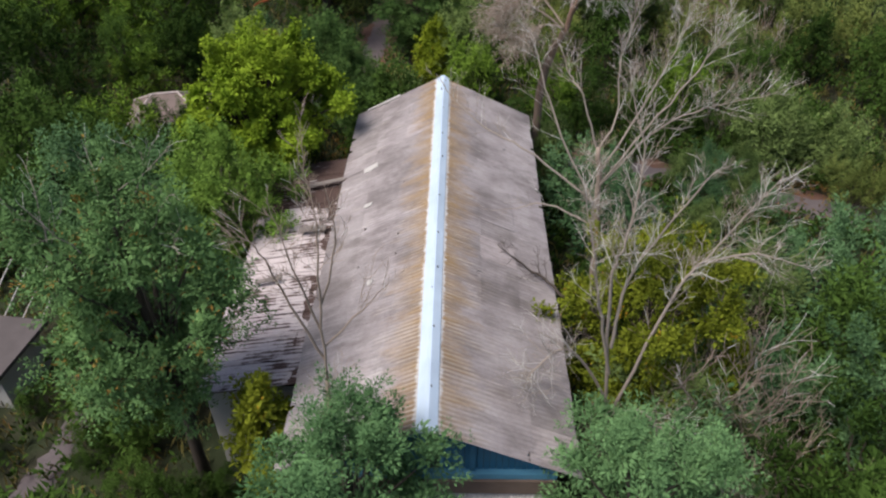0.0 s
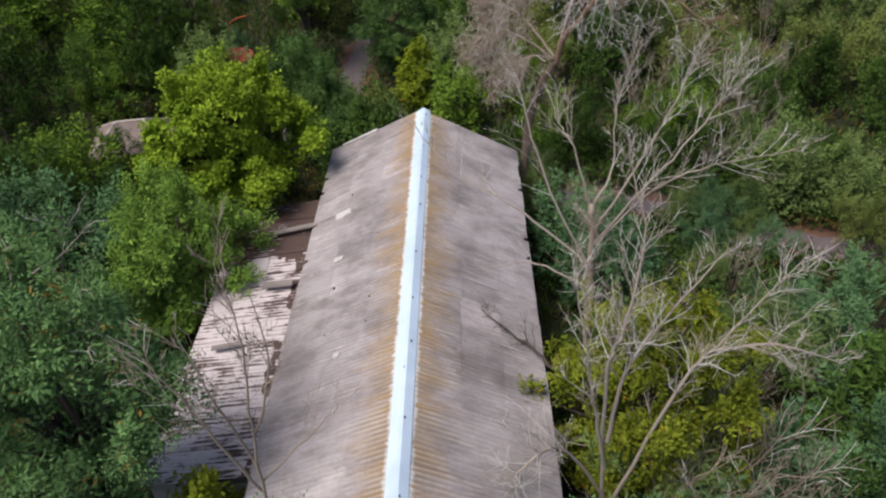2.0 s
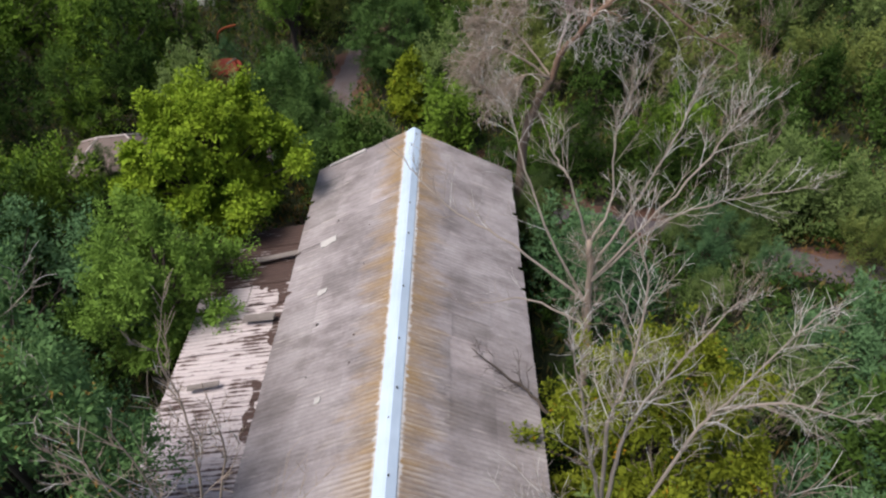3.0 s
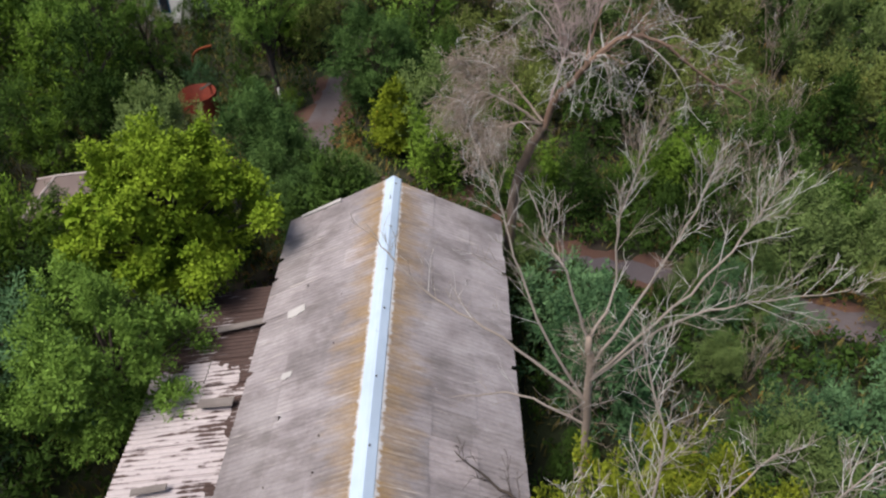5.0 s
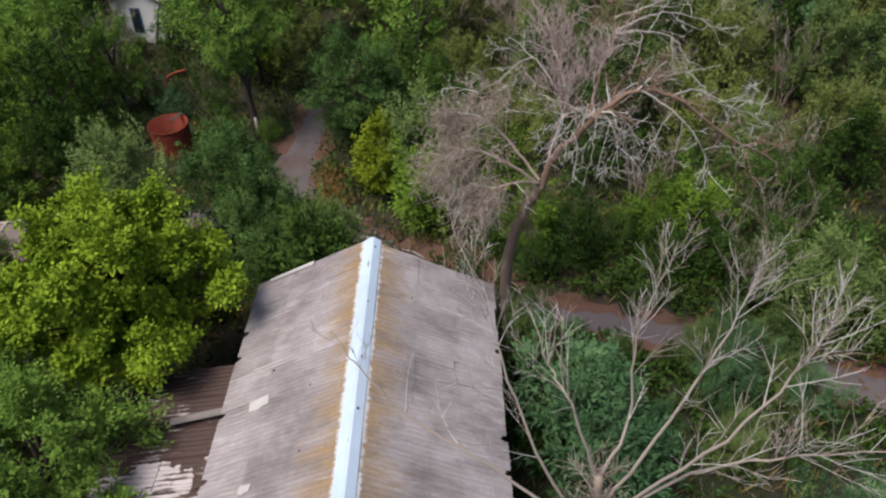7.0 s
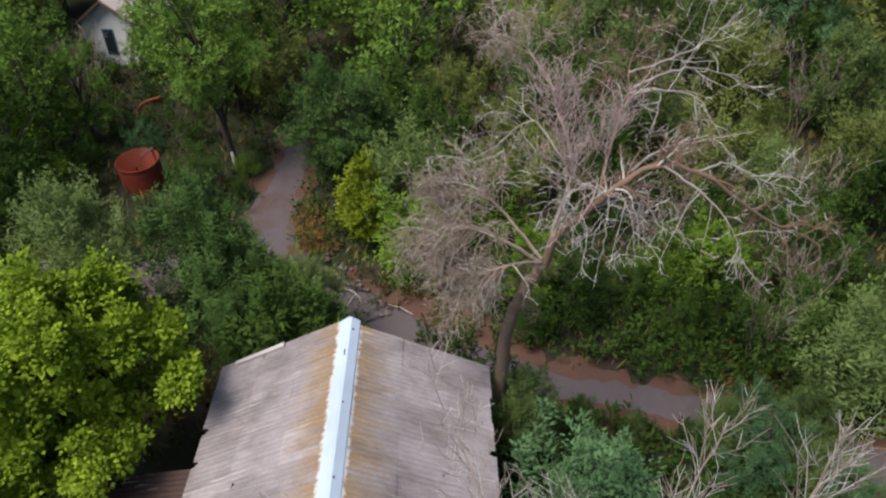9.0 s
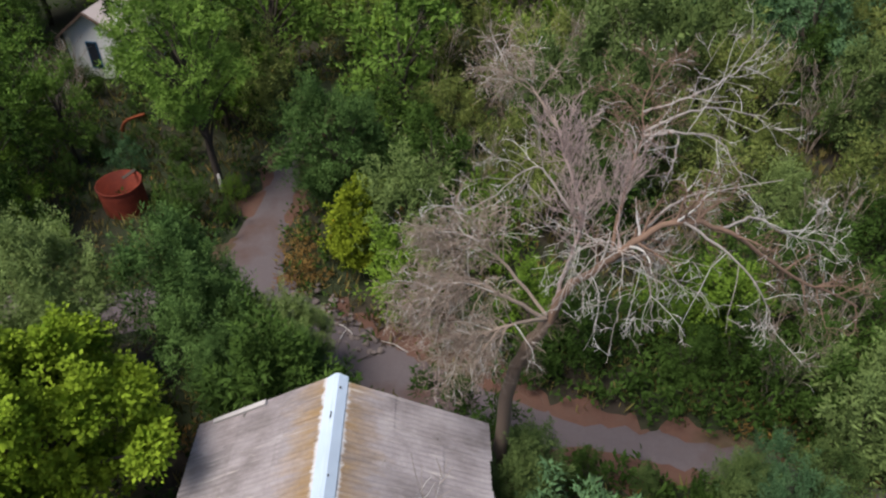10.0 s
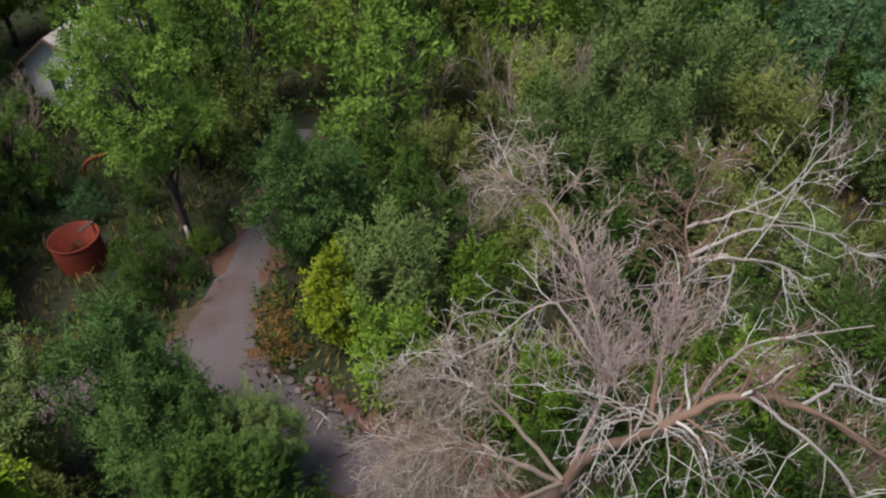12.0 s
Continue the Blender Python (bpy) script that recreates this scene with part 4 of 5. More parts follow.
def small_house(x, y, turn, w, d, h, rise, wallmat, roofmat, label):
    ob = thing("cottage", label, "house", pose(x, y, 0, 0, 0, turn))
    part("wall", Geo().poly_prism([(-w, -0.1), (w, -0.1), (w, h), (0, h + rise), (-w, h)], -d, d), wallmat, ob)
    for s in (-1, 1):
        g = Geo()
        e, k = s * (w + 0.35), rise / w
        g.v = [(0, -d - 0.4, h + rise + 0.08), (0, d + 0.4, h + rise + 0.08), (e, d + 0.4, h - 0.35 * k + 0.08), (e, -d - 0.4, h - 0.35 * k + 0.08)]
        g.v += [(a, b, c - 0.07) for a, b, c in g.v]
        g.f = [(0, 1, 2, 3), (7, 6, 5, 4), (0, 4, 5, 1), (1, 5, 6, 2), (2, 6, 7, 3), (3, 7, 4, 0)]
        part("roof_slope", g, roofmat, ob)
        part("bargeboard", Geo().tube([(0, -d - 0.43, h + rise + 0.02), (e, -d - 0.43, h - 0.35 * k + 0.02)], 0.1, 0.1, 4), BROWN_WOOD, ob)
    for wx in (-w * 0.15,):
        win = part("window", Geo().box(wx - 0.40, -d - 0.05, 0.7, wx + 0.40, -d - 0.004, 2.5), BLUE_PAINT, ob)
        part("pane", Geo().box(wx - 0.32, -d - 0.07, 0.78, wx + 0.32, -d - 0.054, 2.42), GLASS_DARK, win)
    return ob


hut()
tank()
small_house(-19.7, 66.7, -10, 2.1, 3.2, 3.0, 1.5, WHITE_WALL, PINK_ROOF, "whitewashed cottage with a pale pink roof behind trees")
small_house(-38.0, 74.0, -20, 2.8, 3.6, 3.0, 1.5, PLASTER, TAN_ROOF, "old cottage with a tan roof among trees")
pole = thing("pole", "pale leaning concrete utility pole behind trees", "pole", pose(-19.36, 63.0, 0))
part("shaft", Geo().tube([(-0.03, 0, -0.1), (1.9, 0, 6.6)], 0.13, 0.09, 8), WHITE_WALL, pole, "", True)
part("cap", Geo().tube([(1.89, 0, 6.58), (1.92, 0, 6.68)], 0.10, 0.06, 8), CONCRETE, pole)
rng = np.random.default_rng(8)
tagged(part("rusty_pipe", Geo().tube(smooth_line([(-16.4, 55.2, -0.05), (-16.15, 55.2, 0.85), (-15.7, 55.4, 1.15), (-15.0, 55.8, 1.2)], 5, rng), 0.09, 0.09, 8), RUST_ORANGE, None, "", True), "bent orange rusted pipe sticking out of weeds", "pipe")

shed = thing("shed", "low shed with a flat grey slab roof", "shed", pose(-18.0, 18.3, 0, 0, 0, -8))
part("wall", Geo().box(-1.8, -1.2, -0.1, 1.8, 1.2, 1.75), PLASTER, shed)
part("roof_slab", Geo().box(-2.1, -1.5, 1.76, 2.1, 1.5, 1.92), CONCRETE, shed, "grey weathered roof slab")
part("gutter", Geo().tube([(-2.1, -1.56, 1.74), (2.15, -1.56, 1.72)], 0.06, 0.06, 6), GREY_WOOD, shed)
for i in range(4):
    a = (-19.6 + 0.75 * i, 19.6 + 0.25 * i, 0.05)
    tagged(part("pole", Geo().tube([a, (a[0] + 1.5, a[1] + 2.6, 2.7)], 0.035, 0.03, 5), PALE_WOOD, None, "", True), "thin pale pole leaning behind the shed", "pole", "leaning poles")

# rubble and sticks beside the path
rng = np.random.default_rng(61)
stones = []
for s in range(5):
    bm = bmesh.new()
    bmesh.ops.create_icosphere(bm, subdivisions=1, radius=1.0)
    for v in bm.verts:
        v.co *= 0.75 + 0.5 * noise.random()
        v.co.z *= 0.6
    me = bpy.data.meshes.new("stone")
    bm.to_mesh(me)
    bm.free()
    stones.append(me)
for i in range(70):
    u = rng.uniform(0, 1)
    x, y = -3.6 + 2.9 * u + rng.normal(0, 0.35), 41.0 - 3.0 * u + rng.normal(0, 0.45)
    s = rng.uniform(0.05, 0.17)
    ob = part("stone", stones[i % 5], STONE, None, "", False, pose(x, y, 0.06 + s * 0.3, *rng.uniform(-25, 25, 2), rng.uniform(0, 360)) @ Matrix.Scale(s, 4))
    tagged(ob, "broken pale stone in a rubble heap", "stone", "rubble stones")
for i in range(14):
    x, y, a = -3.2 + rng.uniform(-1.0, 3.6), 39.2 + rng.normal(0, 1.1), rng.uniform(0, math.pi)
    dx, dy = math.cos(a) * rng.uniform(0.3, 0.8), math.sin(a) * rng.uniform(0.3, 0.8)
    ob = part("stick", Geo().tube([(x - dx, y - dy, 0.1), (x, y, 0.16 + rng.uniform(0, 0.08)), (x + dx, y + dy, 0.1)], 0.03, 0.015, 5), WOOD_PALE if i % 3 == 0 else BARK_DARK, None, "", True)
    tagged(ob, "dry broken stick beside the path", "stick", "fallen sticks")

# ---- the wood round about ----
KINDS = dict(
    dark_tree=("tree", "dark green broadleaf tree in dense woodland", LEAF_DARK, 6.6, 2.9, 1.0, 22, 0.92, 14, 11, 0.46, 0.27, 0.37, 0.16),
    mid_tree=("tree", "mid-green broadleaf tree in dense woodland", LEAF_MID, 6.2, 2.8, 0.9, 22, 0.92, 14, 11, 0.46, 0.27, 0.37, 0.16),
    elm_wood=("tree", "bright green bushy tree in dense woodland", LEAF_ELM, 6.8, 3.0, 0.8, 22, 0.95, 14, 11, 0.46, 0.27, 0.37, 0.16),
    blue_tree=("tree", "blue-green locust tree in dense woodland", LEAF_BLUE, 6.4, 3.1, 0.8, 22, 1.0, 14, 11, 0.56, 0.27, 0.36, 0.15),
    dark_shrub=("shrub", "dark green dense shrub in the undergrowth", LEAF_DARK, 3.3, 1.9, 0.2, 14, 0.75, 14, 11, 0.44, 0.25, 0.33, 0.07),
    mid_shrub=("shrub", "green leafy shrub in the undergrowth", LEAF_MID, 3.0, 1.8, 0.2, 14, 0.72, 14, 11, 0.44, 0.25, 0.33, 0.07),
    grey_shrub=("shrub", "feathery grey-green shrub with upright twigs", LEAF_GREY, 3.4, 1.7, 0.2, 15, 0.68, 15, 13, 0.60, 0.25, 0.25, 0.06),
    upright_tree=("tree", "upright dark green tree with feathery shoots", LEAF_DEEP, 6.0, 1.75, 0.4, 22, 0.74, 17, 14, 0.58, 0.25, 0.30, 0.09),
    willow_tree=("tree", "upright grey-green tree with feathery shoots", LEAF_GREY, 6.0, 1.9, 0.4, 22, 0.78, 16, 14, 0.58, 0.25, 0.27, 0.09),
    lime_shrub=("shrub", "feathery light olive shrub among others", LEAF_LIME, 3.3, 2.0, 0.2, 15, 0.76, 15, 13, 0.58, 0.24, 0.28, 0.06),
    blue_shrub=("shrub", "soft blue-green shrub in the undergrowth", LEAF_BLUE, 3.0, 1.9, 0.2, 14, 0.76, 15, 12, 0.48, 0.25, 0.30, 0.06),
)
made, count = {}, {}


def plant(kind, x, y, turn, s, fine=False):
    """A tree or shrub of a kind: the first three of each are built, the rest are copies of them."""
    n = count[kind, fine] = count.get((kind, fine), -1) + 1
    m = pose(x, y, -0.05, 0, 0, turn) @ Matrix.Scale(s, 4)
    key = (kind, n % 3, fine)
    if key not in made:
        cat, label, mat, H, R, foot, lobes, lobe_r, per, leaves, spray, leaf, narrow, tr = KINDS[kind]
        feathery = "feathery" in label
        leaves, leaf, narrow = (int(leaves * 3.0), leaf * 0.50, narrow * 1.15) if fine else (int(leaves * 1.6), leaf * 0.74, narrow * 1.15)
        made[key] = leafy(cat if cat == "shrub" else "woodland_tree", label, cat, mat, 100 + len(made), H, R, foot, lobes, lobe_r, per, leaves, spray, leaf, narrow, tr,
                          "woodland " + cat + "s", 0.9 if feathery else 0.45, 0.26 if feathery else 0.36, None, 4 if cat == "shrub" else 1, shoots=95 if feathery and cat == "tree" else 44 if feathery else 18, small=True)
        made[key].matrix_basis = m
        return made[key]
    return copy_thing(made[key], m)


def bare_shrub(x, y, s, turn):
    if "bare" not in made:
        r = np.random.default_rng(77)
        made["bare"] = ob = thing("bare_shrub", "leafless grey-brown twiggy shrub", "shrub", None, "bare shrubs")
        for k in range(6):
            a = k * 1.05
            line = smooth_line([(0.1 * math.cos(a), 0.1 * math.sin(a), -0.1), (0.45 * math.cos(a), 0.45 * math.sin(a), 1.3), (0.9 * math.cos(a), 0.9 * math.sin(a), 2.9)], 4, r, 0.05)
            g = Geo()
            g.tube(line, 0.022, 0.007, 5, False)
            twig_fan(g, r, line, 0.022, 12, 1.1, 1, 0.006, 0.05, 0.5, 0.6)
            part("stem", g, BARK_DEAD, ob, "", True)
        ob.matrix_basis = pose(x, y, 0, 0, 0, turn) @ Matrix.Scale(s, 4)
        return ob
    return copy_thing(made["bare"], pose(x, y, 0, 0, 0, turn) @ Matrix.Scale(s, 4))


def near_line(x, y, line, gap):
    p = Vector((x, y))
    for (ax, ay), (bx, by) in zip(line, line[1:]):
        a, d = Vector((ax, ay)), Vector((bx - ax, by - ay))
        u = max(0, min(1, (p - a).dot(d) / d.length_squared))
        if (p - a - d * u).length < gap:
            return True
    return False


def free(x, y, r):
    if -8.6 - r * 0.6 < x < ER + 0.3 + r and Y0 - 0.4 - r < y < Y1 + 0.4 + r * 0.8:
        return False
    if near_line(x, y, MAIN, (1.2 if x < 2 else 0.8) + r * 0.65) or near_line(x, y, SIDE, 0.8 + r * 0.7):
        return False
    for cx, cy, cr in ((-13.6, 47.8, 1.5), (5.0, 31.5, 1.8), (7.5, 31.2, 1.8), (10.0, 30.6, 1.4), (14.0, 27.4, 1.6), (17.3, 27.2, 1.6), (12.2, 24.8, 0.6), (-10.4, 38.6, 1.8), (-12.8, 42.4, 1.2), (-13.6, 44.8, 2.0), (-14.6, 34.6, 2.0), (-21.4, 61.4, 1.5), (-18.9, 58.2, 2.5), (-17.4, 55.4, 1.8), (-14.9, 52.8, 1.6), (-17.3, 38.3, 1.9), (-19.7, 66.7, 3.6), (-22.2, 60.4, 1.3), (-22, 62, 1.6), (-38, 74, 3.5), (-17.4, 18.3, 2.0), (-14.0, 13.6, 2.2), (-2.6, 40.0, 1.0), (-1.9, 44.2, 0.9), (-9.3, 49.2, 0.8), (-3.3, 48, 2.0)):
        if math.hypot(x - cx, y - cy) < cr + r * 0.75:
            return False
    return True


# chosen shrubs that frame the path, the house and the hut
for kind, x, y, s in (("upright_tree", -7.3, 37.0, 1.12), ("upright_tree", -6.2, 36.0, 0.88), ("willow_tree", -4.0, 36.2, 0.68), ("willow_tree", -2.9, 36.2, 0.56), ("upright_tree", -3.3, 35.4, 0.55), ("willow_tree", -11.4, 36.5, 1.14), ("willow_tree", -11.0, 35.4, 0.85), ("willow_tree", -12.9, 36.2, 0.95), ("upright_tree", -5.2, 34.4, 0.62), ("elm_wood", -21.2, 51.6, 1.0), ("elm_wood", -18.0, 52.6, 0.8), ("mid_tree", -20.2, 47.4, 0.9),
                      ("grey_shrub", 10.9, 30.6, 0.62), ("blue_shrub", 12.3, 30.4, 0.72), ("grey_shrub", 13.6, 30.6, 0.70), ("lime_shrub", 18.7, 28.9, 0.72), ("grey_shrub", 20.6, 28.2, 0.8), ("blue_shrub", 14.2, 28.6, 0.6), ("dark_shrub", -15.0, 36.6, 0.62), ("blue_tree", 20.5, 62.5, 1.3), ("blue_tree", 24.5, 60.0, 1.2), ("blue_tree", 17.0, 66.0, 1.3), ("dark_tree", 1.0, 62.0, 1.15), ("dark_shrub", -16.6, 35.8, 0.72), ("mid_shrub", -14.0, 37.4, 0.5), ("dark_tree", -25.0, 63.4, 0.85), ("mid_shrub", 4.7, 31.8, 0.30), ("dark_shrub", 6.3, 31.5, 0.44), ("grey_shrub", 8.2, 31.2, 0.50), ("dark_shrub", 9.9, 30.9, 0.50), ("grey_shrub", 11.4, 31.0, 0.52), ("willow_tree", 4.15, 30.1, 0.60), ("blue_shrub", 11.6, 30.7, 0.6), ("grey_shrub", 13.6, 29.4, 0.55), ("dark_shrub", -15.9, 35.2, 0.55), ("dark_shrub", -18.6, 35.4, 0.7), ("dark_tree", -20.6, 41.5, 0.75), ("dark_tree", -17.6, 42.8, 0.55), ("dark_shrub", -14.6, 35.0, 0.4), ("dark_tree", -24.8, 60.3, 0.72), ("dark_tree", -17.6, 61.0, 0.60), ("dark_shrub", -20.0, 60.6, 0.75), ("dark_shrub", -16.2, 57.6, 0.8), ("blue_shrub", -14.7, 51.5, 0.72), ("dark_shrub", -16.4, 52.6, 0.8), ("dark_shrub", -14.9, 53.2, 0.55), ("elm_wood", -18.6, 45.6, 0.55), ("mid_shrub", -16.9, 44.4, 0.9), ("lime_shrub", -10.2, 34.4, 1.0),
                      ("mid_shrub", -5.9, 34.6, 0.9), ("dark_shrub", -8.3, 33.9, 1.0), ("dark_shrub", -5.6, 32.3, 0.75), ("elm_wood", -19.8, 51.0, 1.15), ("elm_wood", -23.5, 54.5, 1.1),
                      ("dark_shrub", 7.0, 37.3, 1.35), ("dark_shrub", 9.6, 38.2, 1.2), ("dark_shrub", 5.4, 36.4, 0.95), ("dark_shrub", 10.8, 36.0, 0.9), ("dark_shrub", 3.6, 38.2, 1.15), ("dark_shrub", 0.9, 40.5, 1.2), ("dark_shrub", 12.6, 36.4, 1.1),
                      ("dark_shrub", 5.2, 30.6, 0.36), ("dark_shrub", 5.6, 27.6, 0.5), ("blue_shrub", 7.6, 29.4, 0.66), ("blue_shrub", 8.3, 27.3, 0.9), ("blue_shrub", 11.4, 29.3, 0.8), ("grey_shrub", 10.8, 26.5, 0.95),
                      ("mid_shrub", 5.0, 25.2, 0.8), ("blue_shrub", 7.4, 24.0, 1.0), ("dark_shrub", 5.0, 22.4, 0.75), ("blue_shrub", 9.8, 21.5, 1.1), ("blue_shrub", 12.8, 23.4, 1.1), ("dark_shrub", 4.7, 17.0, 0.8),
                      ("blue_shrub", 11.0, 17.0, 1.2), ("dark_shrub", 13.6, 19.5, 1.1), ("blue_shrub", 8.6, 12.6, 0.9), ("blue_tree", 13.6, 15.0, 0.6), ("dark_shrub", 10.8, 11.3, 1.0),
                      ("dark_shrub", -11.9, 12.2, 0.85), ("dark_shrub", -10.3, 13.2, 0.8), ("dark_shrub", -10.6, 11.2, 0.9), ("dark_shrub", -12.3, 10.2, 0.7), ("dark_shrub", -12.4, 14.4, 0.6), ("dark_shrub", -8.4, 12.1, 0.9), ("mid_shrub", -16.0, 12.2, 0.6), ("dark_shrub", -16.0, 14.6, 0.7), ("dark_shrub", -10.9, 15.2, 0.75), ("dark_shrub", -7.4, 12.9, 0.7), ("dark_shrub", -16.6, 11.0, 0.6), ("dark_shrub", -13.6, 8.6, 0.5), ("dark_shrub", -15.4, 16.6, 0.5), ("dark_shrub", -6.8, 12.4, 0.8), ("dark_shrub", -9.6, 12.4, 0.75), ("dark_shrub", -12.6, 15.6, 0.8), ("dark_shrub", -7.3, 10.6, 1.15), ("dark_shrub", -5.0, 10.4, 0.9), ("dark_shrub", -9.4, 10.2, 1.1), ("blue_shrub", 7.2, 9.8, 0.8),
                      ("blue_tree", -13.8, 22.8, 0.95), ("dark_tree", -17.6, 26.2, 0.95), ("dark_shrub", -12.8, 18.6, 0.9), ("dark_tree", -5.0, 53.4, 0.5), ("elm_wood", -2.6, 55.8, 0.85), ("lime_shrub", -8.8, 56.5, 1.5),
                      ("dark_shrub", -10.3, 46.6, 1.2), ("dark_shrub", -10.3, 45.0, 0.95), ("dark_shrub", -8.5, 46.6, 0.75), ("mid_shrub", -8.4, 48.6, 0.8), ("mid_shrub", -11.2, 47.6, 0.6), ("dark_shrub", -17.4, 49.8, 0.8), ("dark_shrub", -12.2, 52.6, 1.0), ("mid_shrub", -18.0, 46.2, 1.0)):
    rng = np.random.default_rng(int(x * 131 + y * 17 + 5000))
    plant(kind, x, y, rng.uniform(0, 360), s, True)

rng = np.random.default_rng(91)
for x, y, s in ((7.6, 12.0, 1.1), (6.4, 11.2, 1.0), (8.2, 14.6, 1.6), (9.3, 13.6, 1.2), (7.0, 14.9, 1.9), (10.2, 19.6, 0.9), (8.9, 22.6, 0.8), (12.2, 26.6, 0.8), (7.0, 26.0, 0.7), (13.5, 34.8, 1.2), (15.8, 36.8, 1.2), (10.9, 40.8, 1.3), (3.4, 47.0, 1.3), (6.2, 52.0, 1.5),
                (-13.2, 20.8, 1.0), (-15.2, 24.0, 1.0), (-11.6, 16.2, 1.1), (-20.4, 58.0, 1.3), (18, 42, 1.3), (6.3, 58.3, 1.7), (11.0, 56.5, 1.8), (10.0, 55.0, 1.6), (-19.3, 56.0, 1.4), (20.0, 55.0, 1.6), (9, 58, 1.6), (14, 50, 1.4), (22, 52, 1.5), (2.0, 60, 1.5)):
    bare_shrub(x, y, s, rng.uniform(0, 360))

rng = np.random.default_rng(17)
y = 7.0
while y < 96:
    cell = 2.9 + 0.040 * (y - 7)
    half = 10.5 + 0.44 * y
    for x in np.arange(-half, half, cell):
        px, py = x + rng.uniform(-0.4, 0.4) * cell, y + rng.uniform(-0.4, 0.4) * cell
        pick, s, turn = rng.uniform(), rng.uniform(0.8, 1.25), rng.uniform(0, 360)
        if py > 62:
            kinds = ("mid_tree", "elm_wood", "mid_tree", "lime_shrub", "elm_wood") if px < 14 else ("blue_tree", "blue_tree", "dark_tree", "lime_shrub", "mid_tree")
        elif px < -9 and py > 30:
            kinds = ("dark_tree", "dark_tree", "dark_tree", "mid_shrub", "dark_shrub") if py < 46 else ("elm_wood", "mid_tree", "elm_wood", "mid_shrub", "dark_tree")
        elif px > 4 and py > 34:
            kinds = ("dark_shrub", "dark_shrub", "grey_shrub", "mid_shrub", "dark_shrub") if py < 44 else ("lime_shrub", "lime_shrub", "grey_shrub", "willow_tree", "dark_shrub")
        elif px > 4:
            kinds = ("blue_shrub", "dark_shrub", "blue_shrub", "dark_shrub", "grey_shrub")
        elif py > 52:
            kinds = ("elm_wood", "lime_shrub", "mid_tree", "lime_shrub", "mid_shrub")
        elif py > 34:
            kinds = ("mid_tree", "dark_shrub", "mid_shrub", "dark_tree", "grey_shrub")
        else:
            kinds = ("dark_shrub", "dark_shrub", "mid_shrub", "dark_tree", "dark_shrub")
        kind = kinds[int(pick * len(kinds))]
        r = KINDS[kind][4] * s
        grow = 1.0 + max(0.0, py - 40) * 0.006
        if free(px, py, r * 0.8) and math.hypot(px - 0.5, py - 4) > 7:
            plant(kind, px, py, turn, s * grow)
    y += cell * 0.92

# dry weeds beside the path
DRY = leaf_material("dry_weeds", (0.12, 0.075, 0.025), (0.27, 0.17, 0.05))
rng = np.random.default_rng(71)
spots = [(-4.4, 43.0, 0.7), (-4.6, 44.6, 0.6), (-4.0, 41.9, 0.6), (-14.6, 42.6, 1.3), (-12.2, 43.2, 0.9), (15.4, 31.6, 1.2), (13.2, 33.2, 0.9), (18.5, 30.9, 1.2), (-6.2, 34.2, 0.8), (4.5, 61, 1.6), (-13.5, 10.5, 1.0), (12.5, 12.5, 1.0)]
c = np.concatenate([np.stack([x + rng.normal(0, r, 30), y + rng.normal(0, r, 30), rng.uniform(0.0, 0.25, 30)], 1) for x, y, r in spots])
tagged(part("dry_weeds", sprays("dry_weeds", rng, c, unit(rng.normal(0, 0.4, c.shape) + np.array([0, 0, 1.0])), 12, 0.55, 0.24, 0.2, 0.9), DRY), "dry orange-brown weeds at the path edge", "weeds", "", "stuff")

# grass and weeds between them, and the far woods
rng = np.random.default_rng(33)
n = 16000
gx, gy = rng.uniform(-30, 30, n), rng.uniform(8, 70, n)
ok = np.array([not near_line(a, b, MAIN, 0.9 + 0.9 * rng.uniform()) and not near_line(a, b, SIDE, 0.7 + 0.7 * rng.uniform()) and not (-8.6 < a < ER + 0.2 and Y0 < b < Y1) for a, b in zip(gx, gy)])
gx, gy = gx[ok], gy[ok]
p = np.stack([gx, gy, np.full(len(gx), -0.05)], 1)
p = np.repeat(p, 3, 0) + rng.normal(0, 0.10, (3 * len(gx), 3)) * np.array([1, 1, 0])
way = unit(rng.normal(0, 0.45, p.shape) + np.array([0, 0, 1.0]))
ln = rng.uniform(0.25, 0.75, len(p))
tagged(part("grass", leaf_mesh("grass", p, way, ln, ln * 0.14, rng), GRASS), "dry and green grass tufts under the shrubs", "grass", "", "stuff")

n = 4200
wx, wy = np.concatenate([rng.uniform(-24, 26, n), rng.uniform(3, 22, n // 2)]), np.concatenate([rng.uniform(9, 66, n), rng.uniform(26, 40, n // 2)])
ok = np.array([not near_line(a, b, MAIN, 0.75 + 0.8 * rng.uniform()) and not near_line(a, b, SIDE, 0.9 + 0.5 * rng.uniform()) and not (-8.7 < a < ER + 0.3 and Y0 - 0.3 < b < Y1 + 0.3) and math.hypot(a + 13.6, b - 46) > 2.2 for a, b in zip(wx, wy)])
c = np.stack([wx, wy, rng.uniform(0.05, 0.55, len(wx))], 1)[ok]
tagged(part("weeds", sprays("weeds", rng, c, unit(rng.normal(0, 0.6, c.shape) + np.array([0, 0, 1.0])), 10, 0.42, 0.26, 0.42, 0.8), LEAF_DARK), "low green weeds covering the soil", "weeds", "", "stuff")

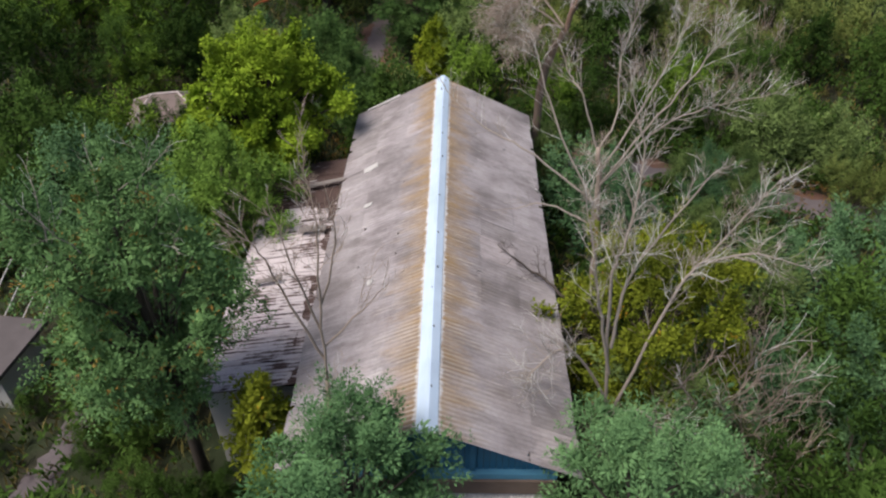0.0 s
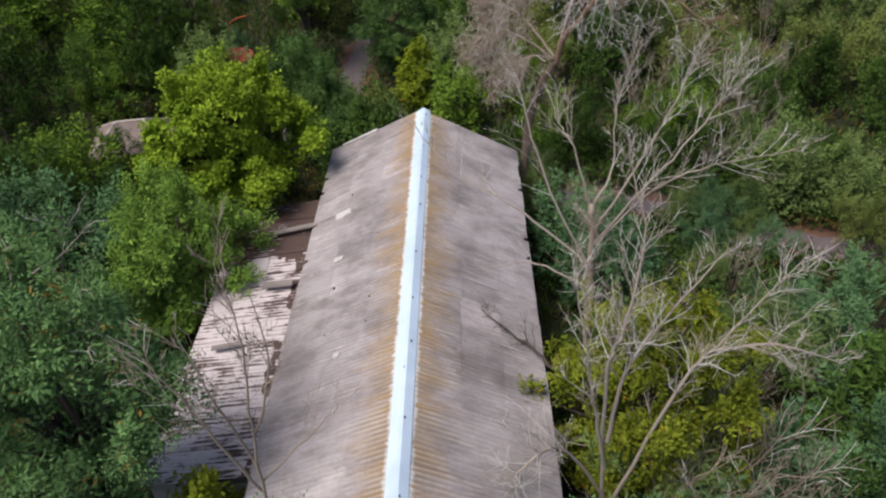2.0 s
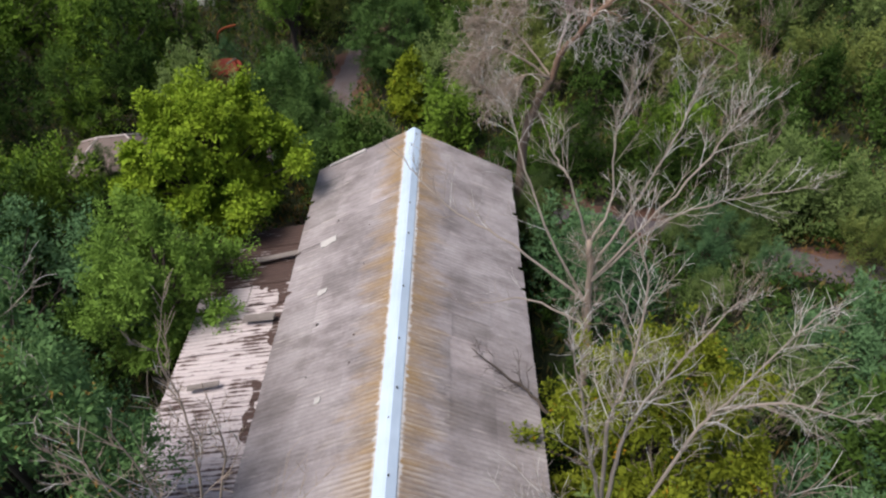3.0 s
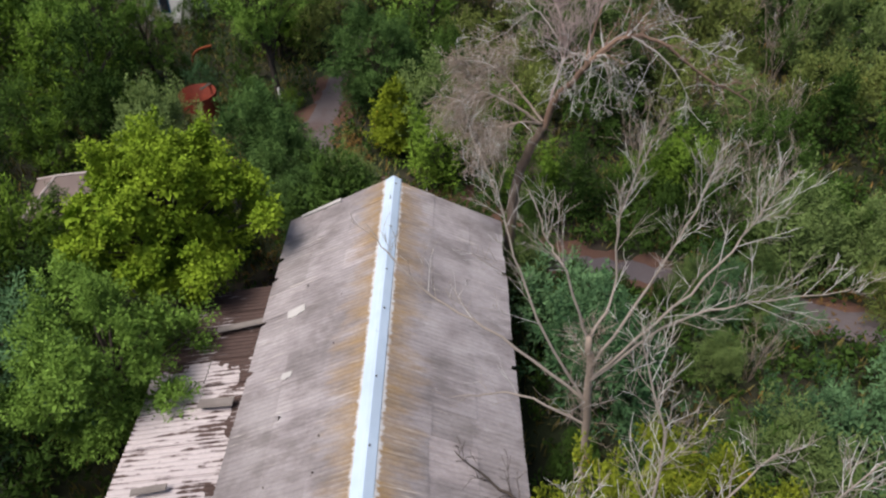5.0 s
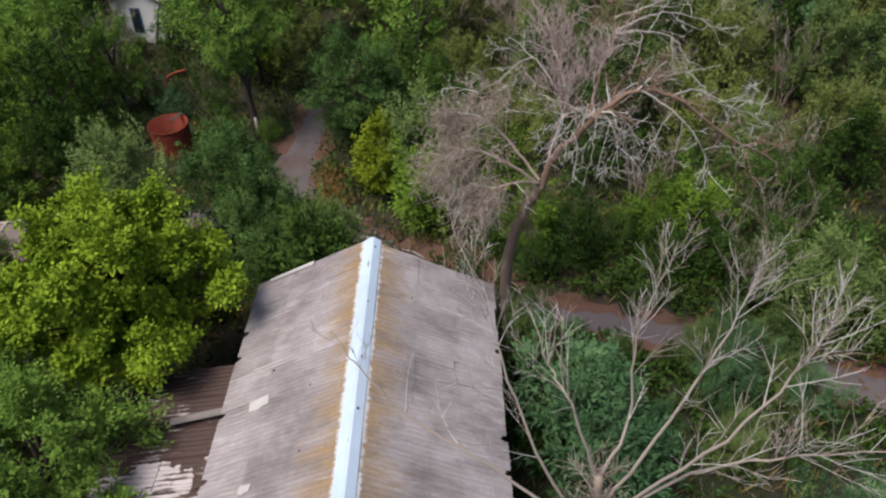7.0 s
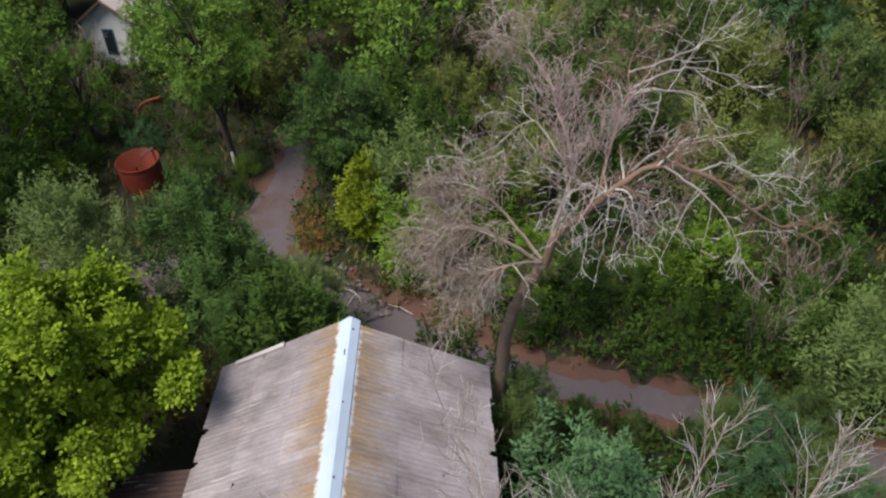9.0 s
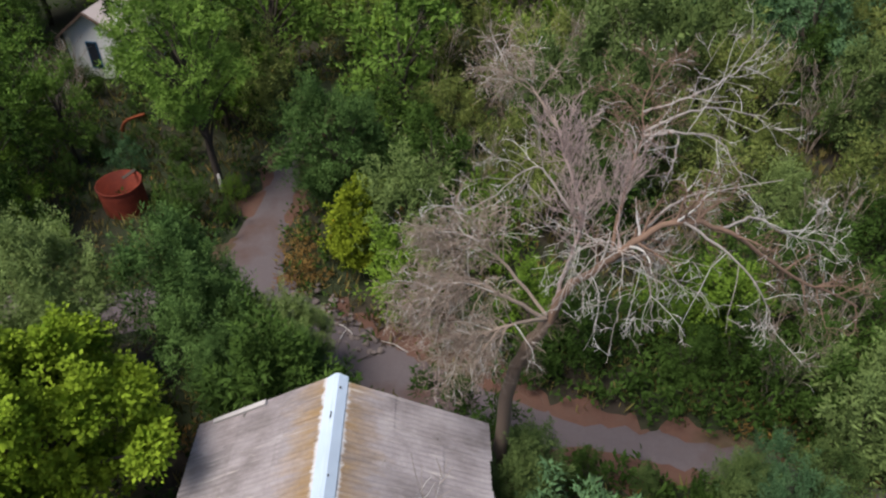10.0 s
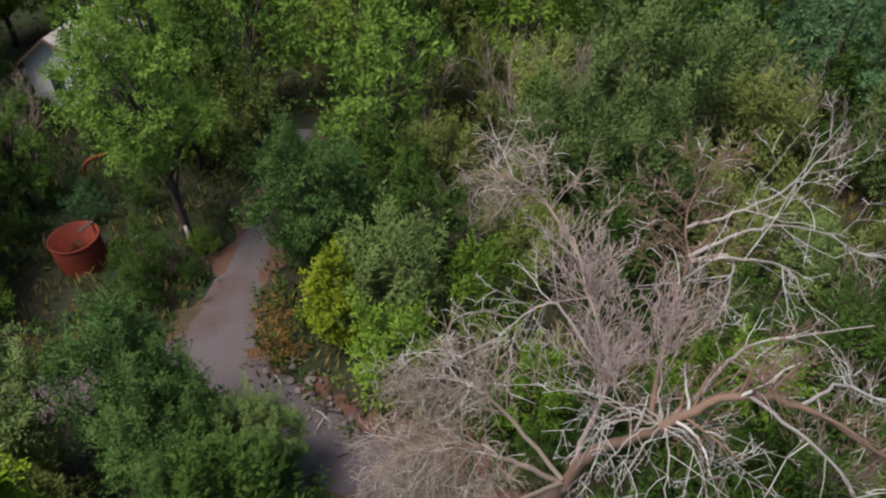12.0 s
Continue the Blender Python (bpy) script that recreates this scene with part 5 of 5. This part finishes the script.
mounds = 300
a, d = rng.uniform(0, 2 * math.pi, mounds), rng.uniform(4, 75, mounds) ** 1.0
mx, my = np.cos(a) * d * 0.9, 26 + np.sin(a) * d
ok = (np.abs(mx - 0.5) > 13 + 0.48 * np.maximum(my, 0)) | (my < 4)
mx, my = mx[ok], my[ok]
size = np.repeat(rng.uniform(1.6, 3.0, len(mx)), 30)
out = unit(rng.normal(0, 1, (len(size), 3)) + np.array([0, 0, 0.5]))
c = np.stack([np.repeat(mx, 30), np.repeat(my, 30), size * 0.8], 1) + out * size[:, None] * rng.uniform(0.5, 1.05, (len(size), 1))
c[:, 2] = np.maximum(c[:, 2], 0.2)
tagged(part("thicket", sprays("thicket", rng, c, out, 9, 0.9, 0.55, 0.5), LEAF_DARK), "dense dark green thicket around the clearing", "thicket", "", "stuff")

n = 2800
a, d = rng.uniform(0, 2 * math.pi, n), rng.uniform(75, 420, n)
c = np.stack([np.cos(a) * d, 40 + np.sin(a) * d, rng.uniform(0.5, 6.0, n) * (0.5 + rng.uniform(0, 0.6, n)) + np.maximum(0, d - 120) * 0.015], 1)
out = unit(rng.normal(0, 1, c.shape) + np.array([0, 0, 0.6]))
tagged(part("far_woods", sprays("far_woods", rng, c, out, 12, 3.2, 2.2, 0.6), LEAF_MID), "distant green woods to the horizon", "woods", "", "stuff")

# ---- roof sheets ----
main_sheets = [sheet_mesh("sheet", 1.232, 1.56, 8, 50 + s, 0.0105, s == 3) for s in range(5)]
lay_sheets(roof, "sheet", main_sheets, SLATE, RX - 0.06, EL, RZ - 0.02, EZ, Y0, Y1, 3, 1.05, 11)
lay_sheets(roof, "sheet", main_sheets, SLATE, RX + 0.06, ER, RZ - 0.02, EZ, Y0, Y1, 3, 1.05, 12)
annex_sheets = [sheet_mesh("annex_sheet", 1.14, 1.82, 7, 60 + s, 0.022) for s in range(4)]
lay_sheets(annex_roof, "sheet", annex_sheets, ANNEX_SHEET, EL + 0.25, AX, 4.16, 3.55, AY0, AY1, 2, 1.05, 13)
